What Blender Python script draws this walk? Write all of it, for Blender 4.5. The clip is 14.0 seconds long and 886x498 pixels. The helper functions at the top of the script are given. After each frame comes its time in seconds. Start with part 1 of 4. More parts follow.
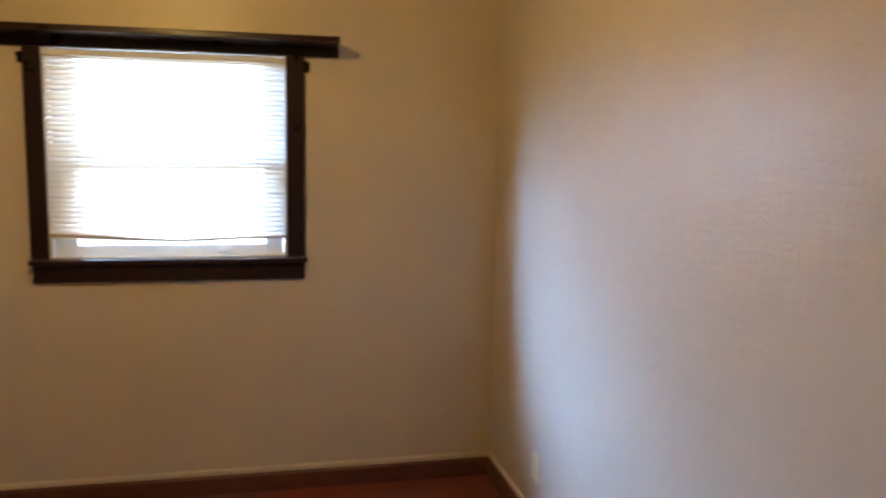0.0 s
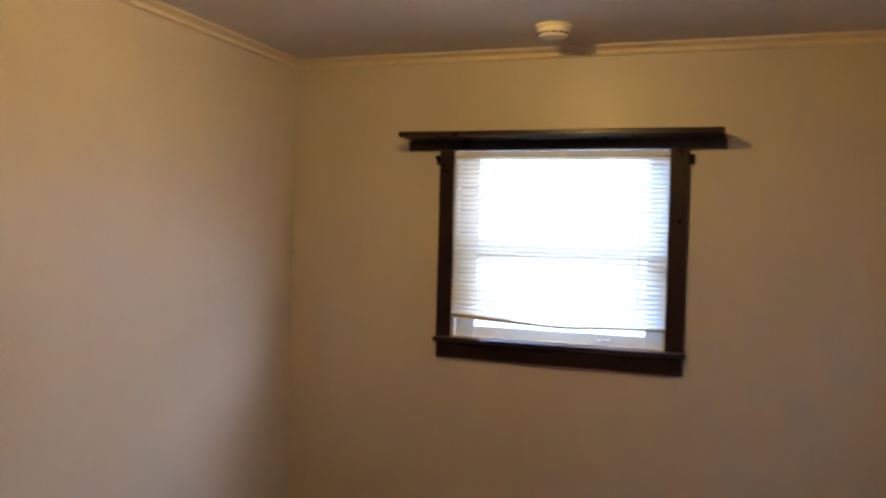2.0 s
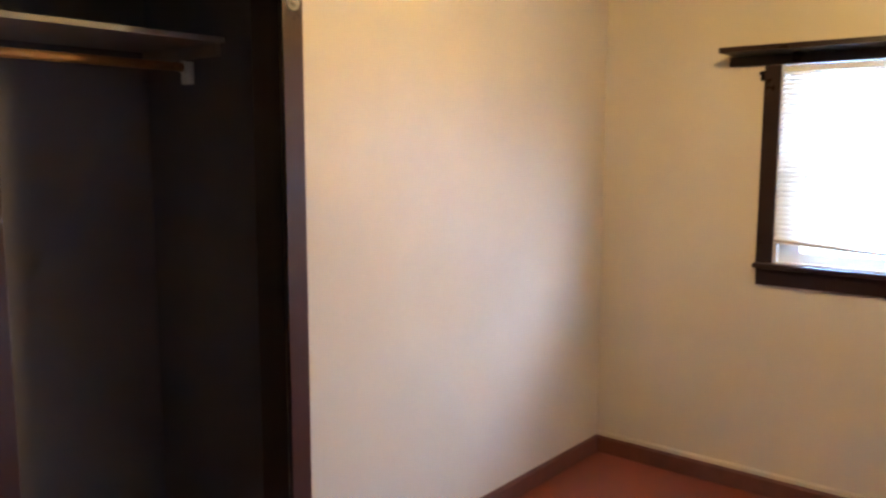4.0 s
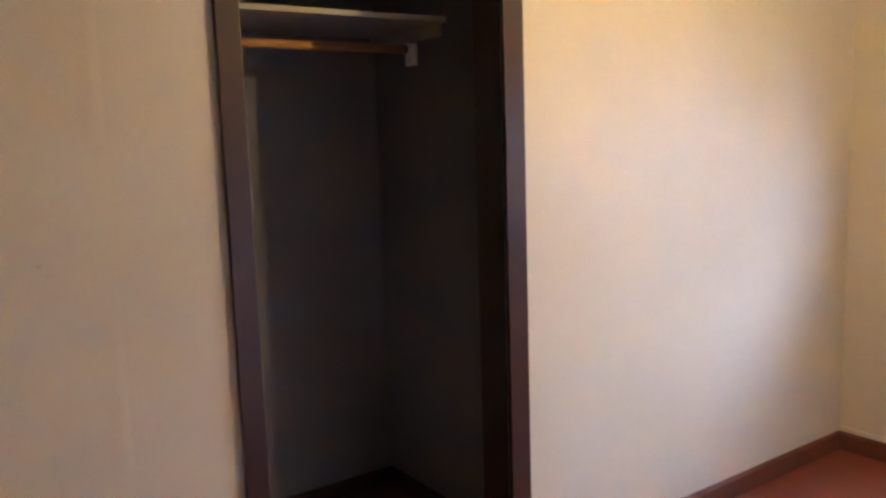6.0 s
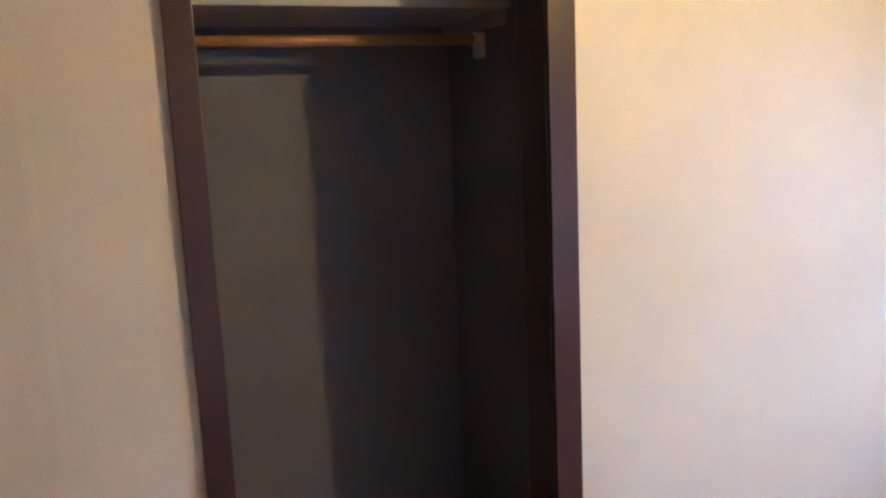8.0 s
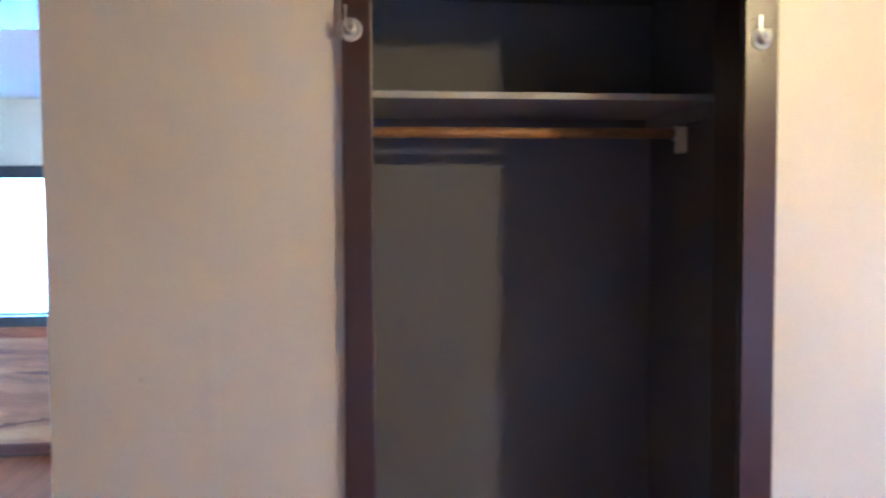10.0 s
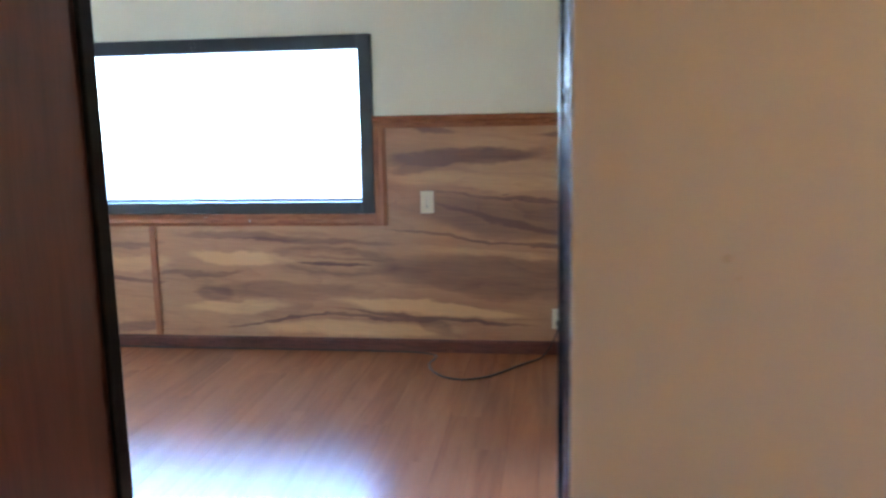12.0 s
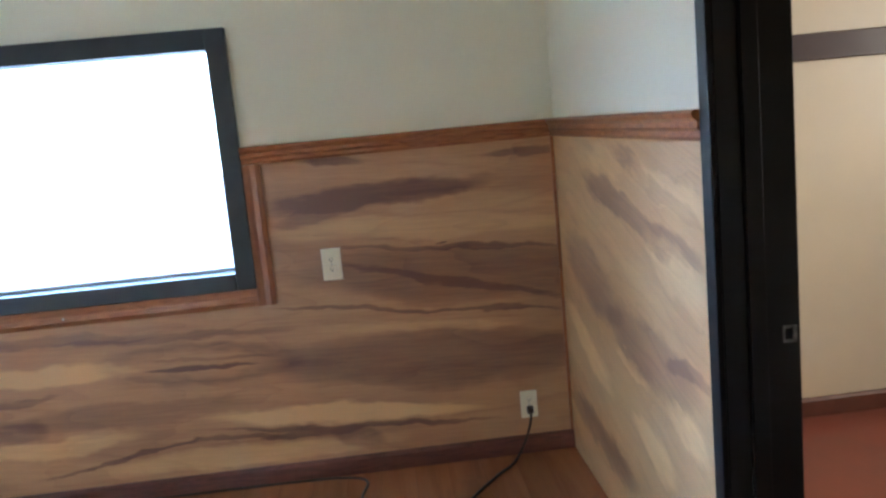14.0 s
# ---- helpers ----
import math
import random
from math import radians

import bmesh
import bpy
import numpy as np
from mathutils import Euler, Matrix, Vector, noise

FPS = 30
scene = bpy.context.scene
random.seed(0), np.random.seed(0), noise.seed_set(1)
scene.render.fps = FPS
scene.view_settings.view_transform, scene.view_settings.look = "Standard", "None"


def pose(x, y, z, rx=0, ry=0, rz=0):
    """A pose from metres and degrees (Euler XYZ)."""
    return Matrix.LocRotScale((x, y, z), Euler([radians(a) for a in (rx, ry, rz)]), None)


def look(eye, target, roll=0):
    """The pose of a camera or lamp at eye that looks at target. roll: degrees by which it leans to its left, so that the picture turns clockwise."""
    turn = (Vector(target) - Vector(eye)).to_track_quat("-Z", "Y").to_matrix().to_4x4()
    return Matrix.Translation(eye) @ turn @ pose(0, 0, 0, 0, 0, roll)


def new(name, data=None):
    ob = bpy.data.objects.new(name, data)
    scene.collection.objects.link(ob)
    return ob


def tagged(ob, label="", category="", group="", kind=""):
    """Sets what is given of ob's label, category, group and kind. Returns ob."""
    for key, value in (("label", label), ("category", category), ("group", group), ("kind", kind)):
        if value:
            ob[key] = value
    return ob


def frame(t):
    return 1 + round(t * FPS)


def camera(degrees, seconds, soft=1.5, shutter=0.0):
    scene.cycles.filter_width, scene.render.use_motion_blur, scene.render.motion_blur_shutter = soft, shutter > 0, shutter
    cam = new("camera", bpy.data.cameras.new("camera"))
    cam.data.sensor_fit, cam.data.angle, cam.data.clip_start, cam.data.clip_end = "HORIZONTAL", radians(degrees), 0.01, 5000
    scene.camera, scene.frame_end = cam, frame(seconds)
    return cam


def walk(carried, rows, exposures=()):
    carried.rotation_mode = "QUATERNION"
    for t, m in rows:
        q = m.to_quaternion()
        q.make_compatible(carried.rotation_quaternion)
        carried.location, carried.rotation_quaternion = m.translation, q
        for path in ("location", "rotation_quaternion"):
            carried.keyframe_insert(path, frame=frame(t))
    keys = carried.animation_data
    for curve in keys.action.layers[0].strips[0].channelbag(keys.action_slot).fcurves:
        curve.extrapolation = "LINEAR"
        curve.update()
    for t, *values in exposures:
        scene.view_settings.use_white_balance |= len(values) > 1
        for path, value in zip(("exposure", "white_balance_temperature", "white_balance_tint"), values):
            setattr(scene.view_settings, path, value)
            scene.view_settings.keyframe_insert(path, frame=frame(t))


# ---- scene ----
cam = camera(57.3, 14.0, soft=2.5, shutter=0.4)
PATH = [
    (0, (1.726, -3.664, 1.601), (2.165, -1.73, 1.344), 1.0),
    (0.5, (2.013, -3.587, 1.561), (2.052, -1.598, 1.352), 2.0),
    (1, (2.163, -3.555, 1.599), (1.921, -1.579, 1.407), 2.0),
    (1.5, (2.156, -3.588, 1.584), (1.669, -1.65, 1.504), 1.1),
    (2, (2.075, -3.638, 1.596), (1.418, -1.749, 1.547), 1.5),
    (2.5, (2.077, -3.656, 1.651), (1.226, -1.851, 1.523), 1.3),
    (3, (2.074, -3.675, 1.625), (1.054, -1.966, 1.432), 1.1),
    (3.5, (2.046, -3.693, 1.624), (0.904, -2.07, 1.379), 0.7),
    (4, (2.021, -3.734, 1.613), (0.757, -2.205, 1.36), 0.1),
    (6.5, (1.971, -3.729, 1.556), (0.299, -2.683, 1.227), -2.5),
    (7, (1.859, -3.543, 1.659), (0.146, -2.588, 1.263), -3.2),
    (9.5, (1.835, -2.881, 1.66), (-0.137, -2.564, 1.55), 0.2),
    (10, (1.8, -2.97, 1.67), (-0.186, -2.756, 1.569), -0.3),
    (10.5, (1.671, -3.186, 1.624), (-0.322, -3.085, 1.487), -2.6),
    (11, (1.547, -3.423, 1.553), (-0.44, -3.362, 1.333), -2.6),
    (11.5, (1.337, -3.54, 1.51), (-0.621, -3.535, 1.106), -1.4),
    (12, (1.022, -3.652, 1.481), (-0.934, -3.914, 1.158), -1.1),
    (12.2, (0.904, -3.722, 1.472), (-1.04, -4.029, 1.114), -1.8),
    (12.5, (0.728, -3.847, 1.439), (-1.212, -4.121, 1.038), -2.6),
    (12.7, (0.586, -3.931, 1.478), (-1.365, -4.13, 1.085), -3.4),
    (13, (0.347, -4.016, 1.475), (-1.615, -4.016, 1.087), -3.8),
    (13.4, (0.058, -4.09, 1.452), (-1.903, -4.022, 1.065), -5.5),
    (13.5, (-0.038, -4.133, 1.46), (-2.006, -4.058, 1.111), -5.3),
    (14, (-0.351, -4.141, 1.513), (-2.322, -3.999, 1.206), -5.4),
]

EXPOSURES = [
    (0.0, -0.48, 7450, 10), (0.5, -0.46, 7300, 11), (1.0, -0.45, 7300, 12), (2.0, -0.7, 6700, 11), (3.0, 0.0, 6250, 10), (4.0, 0.42, 5900, 10), (6.5, 0.65, 5600, 7), (7.0, 0.75, 5450, 5),
    (9.5, 0.8, 4750, 9), (10.0, 0.97, 4600, 9), (10.5, 1.15, 5150, 10), (11.0, 1.0, 5450, 10), (12.0, 0.35, 6100, 10), (12.5, 0.46, 7300, 13), (13.0, 0.34, 8100, 16),
    (13.5, 0.35, 7250, 12), (14.0, 0.15, 6500, 10),
]
walk(cam, [(t, look(eye, target, roll)) for t, eye, target, roll in PATH], EXPOSURES)

# ---- world and lights ----
world = bpy.data.worlds.new("sky")
scene.world = world
world.use_nodes = True
wn = world.node_tree.nodes
sky = wn.new("ShaderNodeTexSky")
sky.sky_type = 'NISHITA'
sky.sun_disc = False
sky.sun_elevation, sky.sun_rotation = radians(48), radians(200)
wn["Background"].inputs["Strength"].default_value = 0.10
world.node_tree.links.new(sky.outputs[0], wn["Background"].inputs[0])

sun_data = bpy.data.lights.new("sun", 'SUN')
sun_data.energy, sun_data.angle, sun_data.color = 3.0, radians(0.5), (1.0, 0.95, 0.88)
sun_ob = new("sun", sun_data)
# high in the south-east: it strikes neither window directly
sun_ob.matrix_world = look((20, -24, 34), (0, 0, 0))


def window_light(name, at, aim, w, h, watts, colour):
    d = bpy.data.lights.new(name, 'AREA')
    d.shape, d.size, d.size_y, d.energy, d.color = 'RECTANGLE', w, h, watts, colour
    ob = new(name, d)
    ob.matrix_world = look(at, aim)
    return ob


window_light("sky_in_bedroom_window", (1.352, 0.20, 1.53), (1.352, -3, 1.53), 0.96, 0.86, 26, (0.55, 0.74, 1.0))
# the open sky on the west side of the house throws its light through the same window towards the east wall
window_light("sky_beside_bedroom_window", (0.36, 0.95, 2.06), (1.42, 0.05, 1.60), 1.3, 0.8, 880, (0.23, 0.47, 1.0))
# and the hazier sky on the east side towards the west wall
window_light("sky_other_side_of_bedroom_window", (2.40, 0.95, 1.95), (1.28, 0.05, 1.50), 2.0, 1.2, 200, (0.76, 0.82, 1.0))
# added warm fill for the side room, whose real light source is unseen
window_light("side_room_fill_lamp", (-2.3, -0.55, 1.6), (-2.3, -3, 1.3), 1.0, 1.0, 47, (1.0, 0.90, 0.74))

bulb_data = bpy.data.lights.new("bulb", 'POINT')
bulb_data.energy, bulb_data.shadow_soft_size, bulb_data.color = 52, 0.035, (1.0, 0.65, 0.23)
new("bulb", bulb_data).location = (1.30, -1.64, 2.35)

# ---- materials ----


def material(name, colour, rough=0.6, metal=0.0, mottle=0.0, mottle_size=6.0, grain=0.0, grain_size=120.0, bump=0.0,
             second=None, coat=0.0, random_tone=0.0):
    """Principled surface with two scales of variation and a fine relief."""
    m = bpy.data.materials.new(name)
    m.use_nodes = True
    nt = m.node_tree
    b = nt.nodes["Principled BSDF"]
    b.inputs["Roughness"].default_value = rough
    b.inputs["Metallic"].default_value = metal
    b.inputs["Coat Weight"].default_value = coat
    co = nt.nodes.new("ShaderNodeTexCoord").outputs["Object"]
    dark = tuple(c * (1 - mottle) for c in colour) if second is None else second
    n1 = nt.nodes.new("ShaderNodeTexNoise")
    n1.inputs["Scale"].default_value, n1.inputs["Detail"].default_value = mottle_size, 4
    n2 = nt.nodes.new("ShaderNodeTexNoise")
    n2.inputs["Scale"].default_value, n2.inputs["Detail"].default_value = grain_size, 3
    for n in (n1, n2):
        nt.links.new(co, n.inputs["Vector"])
    mix = nt.nodes.new("ShaderNodeMix")
    mix.data_type = 'RGBA'
    mix.inputs["A"].default_value, mix.inputs["B"].default_value = (*dark, 1), (*colour, 1)
    ramp = nt.nodes.new("ShaderNodeMapRange")
    ramp.inputs["From Min"].default_value, ramp.inputs["From Max"].default_value = 0.3, 0.65
    nt.links.new(n1.outputs["Fac"], ramp.inputs["Value"])
    nt.links.new(ramp.outputs[0], mix.inputs["Factor"])
    hsv = nt.nodes.new("ShaderNodeHueSaturation")
    nt.links.new(mix.outputs["Result"], hsv.inputs["Color"])
    val = nt.nodes.new("ShaderNodeMapRange")
    val.inputs["To Min"].default_value, val.inputs["To Max"].default_value = 1 - grain, 1 + grain
    nt.links.new(n2.outputs["Fac"], val.inputs["Value"])
    out = val.outputs[0]
    if random_tone:
        info = nt.nodes.new("ShaderNodeObjectInfo")
        r = nt.nodes.new("ShaderNodeMapRange")
        r.inputs["To Min"].default_value, r.inputs["To Max"].default_value = 1 - random_tone, 1 + random_tone
        nt.links.new(info.outputs["Random"], r.inputs["Value"])
        mul = nt.nodes.new("ShaderNodeMath")
        mul.operation = 'MULTIPLY'
        nt.links.new(out, mul.inputs[0]), nt.links.new(r.outputs[0], mul.inputs[1])
        out = mul.outputs[0]
    nt.links.new(out, hsv.inputs["Value"])
    nt.links.new(hsv.outputs[0], b.inputs["Base Color"])
    rr = nt.nodes.new("ShaderNodeMapRange")
    rr.inputs["To Min"].default_value, rr.inputs["To Max"].default_value = max(0.02, rough - 0.08), min(1, rough + 0.08)
    nt.links.new(n1.outputs["Fac"], rr.inputs["Value"])
    nt.links.new(rr.outputs[0], b.inputs["Roughness"])
    if bump:
        bm_ = nt.nodes.new("ShaderNodeBump")
        bm_.inputs["Strength"].default_value, bm_.inputs["Distance"].default_value = bump, 0.004
        nt.links.new(n2.outputs["Fac"], bm_.inputs["Height"])
        nt.links.new(bm_.outputs[0], b.inputs["Normal"])
    return m


def roller_relief(m, strength):
    """Adds roller streaks, runs and crusted lumps to a paint's relief."""
    nt = m.node_tree
    b = nt.nodes["Principled BSDF"]
    co = nt.nodes.new("ShaderNodeTexCoord").outputs["Object"]
    height = None
    for stretch, scale, low, gain in (((1, 3, 26), 1.6, 0.35, 1.0), ((1, 22, 1.6), 1.5, 0.40, 0.5), ((1, 1, 1.6), 30.0, 0.60, 1.1)):
        mp = nt.nodes.new("ShaderNodeMapping")
        mp.inputs["Scale"].default_value = stretch
        nt.links.new(co, mp.inputs["Vector"])
        n = nt.nodes.new("ShaderNodeTexNoise")
        n.inputs["Scale"].default_value, n.inputs["Detail"].default_value = scale, 3
        nt.links.new(mp.outputs[0], n.inputs["Vector"])
        cut = nt.nodes.new("ShaderNodeMapRange")
        cut.inputs["From Min"].default_value, cut.inputs["From Max"].default_value, cut.inputs["To Max"].default_value = low, 0.80, gain
        nt.links.new(n.outputs["Fac"], cut.inputs["Value"])
        if height is None:
            height = cut.outputs[0]
        else:
            add = nt.nodes.new("ShaderNodeMath")
            nt.links.new(height, add.inputs[0]), nt.links.new(cut.outputs[0], add.inputs[1])
            height = add.outputs[0]
    bp = nt.nodes.new("ShaderNodeBump")
    bp.inputs["Strength"].default_value, bp.inputs["Distance"].default_value = strength, 0.004
    nt.links.new(height, bp.inputs["Height"])
    first = b.inputs["Normal"].links
    if first:
        nt.links.new(first[0].from_socket, bp.inputs["Normal"])
    nt.links.new(bp.outputs[0], b.inputs["Normal"])
    return m


def wood(name, light, dark, scale, stretch, rough=0.4, swirl=2.0, fine=0.12, coat=0.0, random_tone=0.0, low=0.35, high=0.65,
         tilt=0.0, bump=0.08, seed=(0, 0, 0)):
    """Wood whose figure runs along the axis with the smallest stretch; swirl bends it."""
    m = bpy.data.materials.new(name)
    m.use_nodes = True
    nt = m.node_tree
    b = nt.nodes["Principled BSDF"]
    b.inputs["Coat Weight"].default_value, b.inputs["Coat Roughness"].default_value = coat, 0.12
    co = nt.nodes.new("ShaderNodeTexCoord").outputs["Object"]
    mp = nt.nodes.new("ShaderNodeMapping")
    mp.inputs["Scale"].default_value = stretch
    mp.inputs["Rotation"].default_value = (0, tilt, 0)
    mp.inputs["Location"].default_value = seed
    nt.links.new(co, mp.inputs["Vector"])
    vec = mp.outputs[0]
    if random_tone:
        info = nt.nodes.new("ShaderNodeObjectInfo")
        cmb = nt.nodes.new("ShaderNodeVectorMath")
        cmb.operation = 'SCALE'
        cmb.inputs[0].default_value = (37.0, 19.0, 11.0)
        nt.links.new(info.outputs["Random"], cmb.inputs["Scale"])
        add = nt.nodes.new("ShaderNodeVectorMath")
        nt.links.new(vec, add.inputs[0]), nt.links.new(cmb.outputs[0], add.inputs[1])
        vec = add.outputs[0]
    n1 = nt.nodes.new("ShaderNodeTexNoise")
    n1.inputs["Scale"].default_value, n1.inputs["Detail"].default_value = scale, 5
    n1.inputs["Distortion"].default_value, n1.inputs["Roughness"].default_value = swirl, 0.5
    n2 = nt.nodes.new("ShaderNodeTexNoise")
    n2.inputs["Scale"].default_value, n2.inputs["Detail"].default_value = scale * 9, 4
    for n in (n1, n2):
        nt.links.new(vec, n.inputs["Vector"])
    ramp = nt.nodes.new("ShaderNodeValToRGB")
    e = ramp.color_ramp.elements
    e[0].position, e[0].color = low, (*dark, 1)
    e[1].position, e[1].color = high, (*light, 1)
    mid = ramp.color_ramp.elements.new((low * 0.55 + high * 0.45))
    mid.color = (*[d * 0.45 + l * 0.55 for d, l in zip(dark, light)], 1)
    nt.links.new(n1.outputs["Fac"], ramp.inputs["Fac"])
    hsv = nt.nodes.new("ShaderNodeHueSaturation")
    nt.links.new(ramp.outputs[0], hsv.inputs["Color"])
    val = nt.nodes.new("ShaderNodeMapRange")
    val.inputs["From Min"].default_value, val.inputs["From Max"].default_value = 0.3, 0.7
    val.inputs["To Min"].default_value, val.inputs["To Max"].default_value = 1 - fine, 1 + fine
    nt.links.new(n2.outputs["Fac"], val.inputs["Value"])
    out = val.outputs[0]
    if random_tone:
        r = nt.nodes.new("ShaderNodeMapRange")
        r.inputs["To Min"].default_value, r.inputs["To Max"].default_value = 1 - random_tone, 1 + random_tone
        nt.links.new(info.outputs["Random"], r.inputs["Value"])
        mul = nt.nodes.new("ShaderNodeMath")
        mul.operation = 'MULTIPLY'
        nt.links.new(out, mul.inputs[0]), nt.links.new(r.outputs[0], mul.inputs[1])
        out = mul.outputs[0]
    nt.links.new(out, hsv.inputs["Value"])
    nt.links.new(hsv.outputs[0], b.inputs["Base Color"])
    rr = nt.nodes.new("ShaderNodeMapRange")
    rr.inputs["To Min"].default_value, rr.inputs["To Max"].default_value = max(0.03, rough - 0.07), rough + 0.07
    nt.links.new(n2.outputs["Fac"], rr.inputs["Value"])
    nt.links.new(rr.outputs[0], b.inputs["Roughness"])
    bp = nt.nodes.new("ShaderNodeBump")
    bp.inputs["Strength"].default_value, bp.inputs["Distance"].default_value = bump, 0.002
    nt.links.new(n2.outputs["Fac"], bp.inputs["Height"])
    nt.links.new(bp.outputs[0], b.inputs["Normal"])
    return m


def plywood(name, light, mid, dark, axis, figures, seed, waves, bend_by=0.05):
    """Rotary-cut veneer. Figures are the flames and pale lenses of the sheet: (place along axis, height, slope, half length, half width,
    lighter or darker), bent by a slow warp and feathered by the pores; waves are the stretch and slope of the faint grain between them."""
    m = bpy.data.materials.new(name)
    m.use_nodes = True
    nt = m.node_tree
    b = nt.nodes["Principled BSDF"]
    b.inputs["Coat Weight"].default_value, b.inputs["Coat Roughness"].default_value = 0.22, 0.30
    sep = nt.nodes.new("ShaderNodeSeparateXYZ")
    nt.links.new(nt.nodes.new("ShaderNodeTexCoord").outputs["Object"], sep.inputs[0])

    def calc(op, a, c, e=None):
        q = nt.nodes.new("ShaderNodeMath")
        q.operation = op
        for k, v in enumerate((a, c, e)):
            if v is None:
                continue
            if isinstance(v, (int, float)):
                q.inputs[k].default_value = v
            else:
                nt.links.new(v, q.inputs[k])
        return q.outputs[0]

    along, up = sep.outputs[axis], sep.outputs[2]

    def noise_at(sx, sz, slope, offset, detail, rough=0.5):
        """Noise stretched along a grain of the given slope."""
        v = calc('MULTIPLY_ADD', along, -slope, up)
        cmb = nt.nodes.new("ShaderNodeCombineXYZ")
        nt.links.new(calc('MULTIPLY_ADD', along, sx, offset), cmb.inputs[0])
        nt.links.new(calc('MULTIPLY_ADD', v, sz, offset * 1.7), cmb.inputs[1])
        cmb.inputs[2].default_value = seed
        n = nt.nodes.new("ShaderNodeTexNoise")
        n.inputs["Scale"].default_value, n.inputs["Detail"].default_value, n.inputs["Roughness"].default_value = 1.0, detail, rough
        nt.links.new(cmb.outputs[0], n.inputs["Vector"])
        return n.outputs["Fac"]

    wx, wz, slope = waves
    slow = calc('SUBTRACT', noise_at(wx * 3.0, wz * 0.8, slope, 3.1, 3.0, 0.6), 0.5)
    feather = calc('SUBTRACT', noise_at(wx * 4.0, wz * 5.0, slope, 8.4, 4.0, 0.65), 0.5)
    shift = calc('MULTIPLY_ADD', slow, bend_by * 2, calc('MULTIPLY', feather, bend_by * 0.7))
    fine = noise_at(wx * 6, wz * 16, slope, 1.9, 4.0, 0.6)
    level = noise_at(wx, wz, slope, 5.5, 5.0, 0.55)
    ring = calc('FRACT', calc('MULTIPLY', noise_at(wx * 0.9, wz * 0.7, slope, 9.3, 2.0, 0.4), 7.0), 0.0)
    tone = calc('MULTIPLY_ADD', calc('SUBTRACT', level, 0.5), 0.62, 0.57)
    tone = calc('MULTIPLY_ADD', calc('POWER', ring, 5.0), -0.09, tone)
    tone = calc('MULTIPLY_ADD', calc('SUBTRACT', fine, 0.5), 0.34, tone)
    for at, height, lean, half, wide, amount in figures:
        du = calc('SUBTRACT', along, at)
        v = calc('ADD', calc('SUBTRACT', calc('MULTIPLY_ADD', du, -lean, up), height), shift)
        u2 = calc('POWER', calc('ABSOLUTE', calc('DIVIDE', du, half), 0.0), 2.0)
        r = calc('ADD', u2, calc('POWER', calc('ABSOLUTE', calc('DIVIDE', v, wide), 0.0), 2.0))
        edge = nt.nodes.new("ShaderNodeMapRange")
        edge.interpolation_type = 'SMOOTHSTEP'
        for key, value in (("From Min", 0.45), ("From Max", 1.35), ("To Min", amount), ("To Max", 0.0)):
            edge.inputs[key].default_value = value
        nt.links.new(r, edge.inputs["Value"])
        tone = calc('ADD', tone, edge.outputs[0])
    col = nt.nodes.new("ShaderNodeValToRGB")
    col.color_ramp.elements[0].position, col.color_ramp.elements[0].color = 0.05, (*dark, 1)
    col.color_ramp.elements[1].position, col.color_ramp.elements[1].color = 0.95, (*light, 1)
    col.color_ramp.elements.new(0.48).color = (*mid, 1)
    nt.links.new(tone, col.inputs["Fac"])
    nt.links.new(col.outputs[0], b.inputs["Base Color"])
    rr = nt.nodes.new("ShaderNodeMapRange")
    rr.inputs["To Min"].default_value, rr.inputs["To Max"].default_value = 0.38, 0.54
    nt.links.new(fine, rr.inputs["Value"])
    nt.links.new(rr.outputs[0], b.inputs["Roughness"])
    bp = nt.nodes.new("ShaderNodeBump")
    bp.inputs["Strength"].default_value, bp.inputs["Distance"].default_value = 0.06, 0.002
    nt.links.new(fine, bp.inputs["Height"])
    nt.links.new(bp.outputs[0], b.inputs["Normal"])
    return m


def glow(name, colour, strength):
    m = bpy.data.materials.new(name)
    m.use_nodes = True
    nt = m.node_tree
    e = nt.nodes.new("ShaderNodeEmission")
    e.inputs["Color"].default_value, e.inputs["Strength"].default_value = (*colour, 1), strength
    nt.links.new(e.outputs[0], nt.nodes["Material Output"].inputs["Surface"])
    return m


def glass_material():
    m = bpy.data.materials.new("window_glass")
    m.use_nodes = True
    b = m.node_tree.nodes["Principled BSDF"]
    b.inputs["Base Color"].default_value = (0.95, 0.98, 0.97, 1)
    b.inputs["Roughness"].default_value = 0.01
    b.inputs["Transmission Weight"].default_value = 1.0
    b.inputs["IOR"].default_value = 1.45
    return m


def slat_material():
    """Thin white vinyl that lets daylight glow through."""
    m = bpy.data.materials.new("blind_vinyl")
    m.use_nodes = True
    nt = m.node_tree
    b = nt.nodes["Principled BSDF"]
    b.inputs["Base Color"].default_value = (0.82, 0.80, 0.74, 1)
    b.inputs["Roughness"].default_value = 0.45
    tr = nt.nodes.new("ShaderNodeBsdfTranslucent")
    tr.inputs["Color"].default_value = (0.88, 0.80, 0.60, 1)
    mix = nt.nodes.new("ShaderNodeMixShader")
    mix.inputs[0].default_value = 0.06
    nt.links.new(b.outputs[0], mix.inputs[1]), nt.links.new(tr.outputs[0], mix.inputs[2])
    nt.links.new(mix.outputs[0], nt.nodes["Material Output"].inputs["Surface"])
    return m


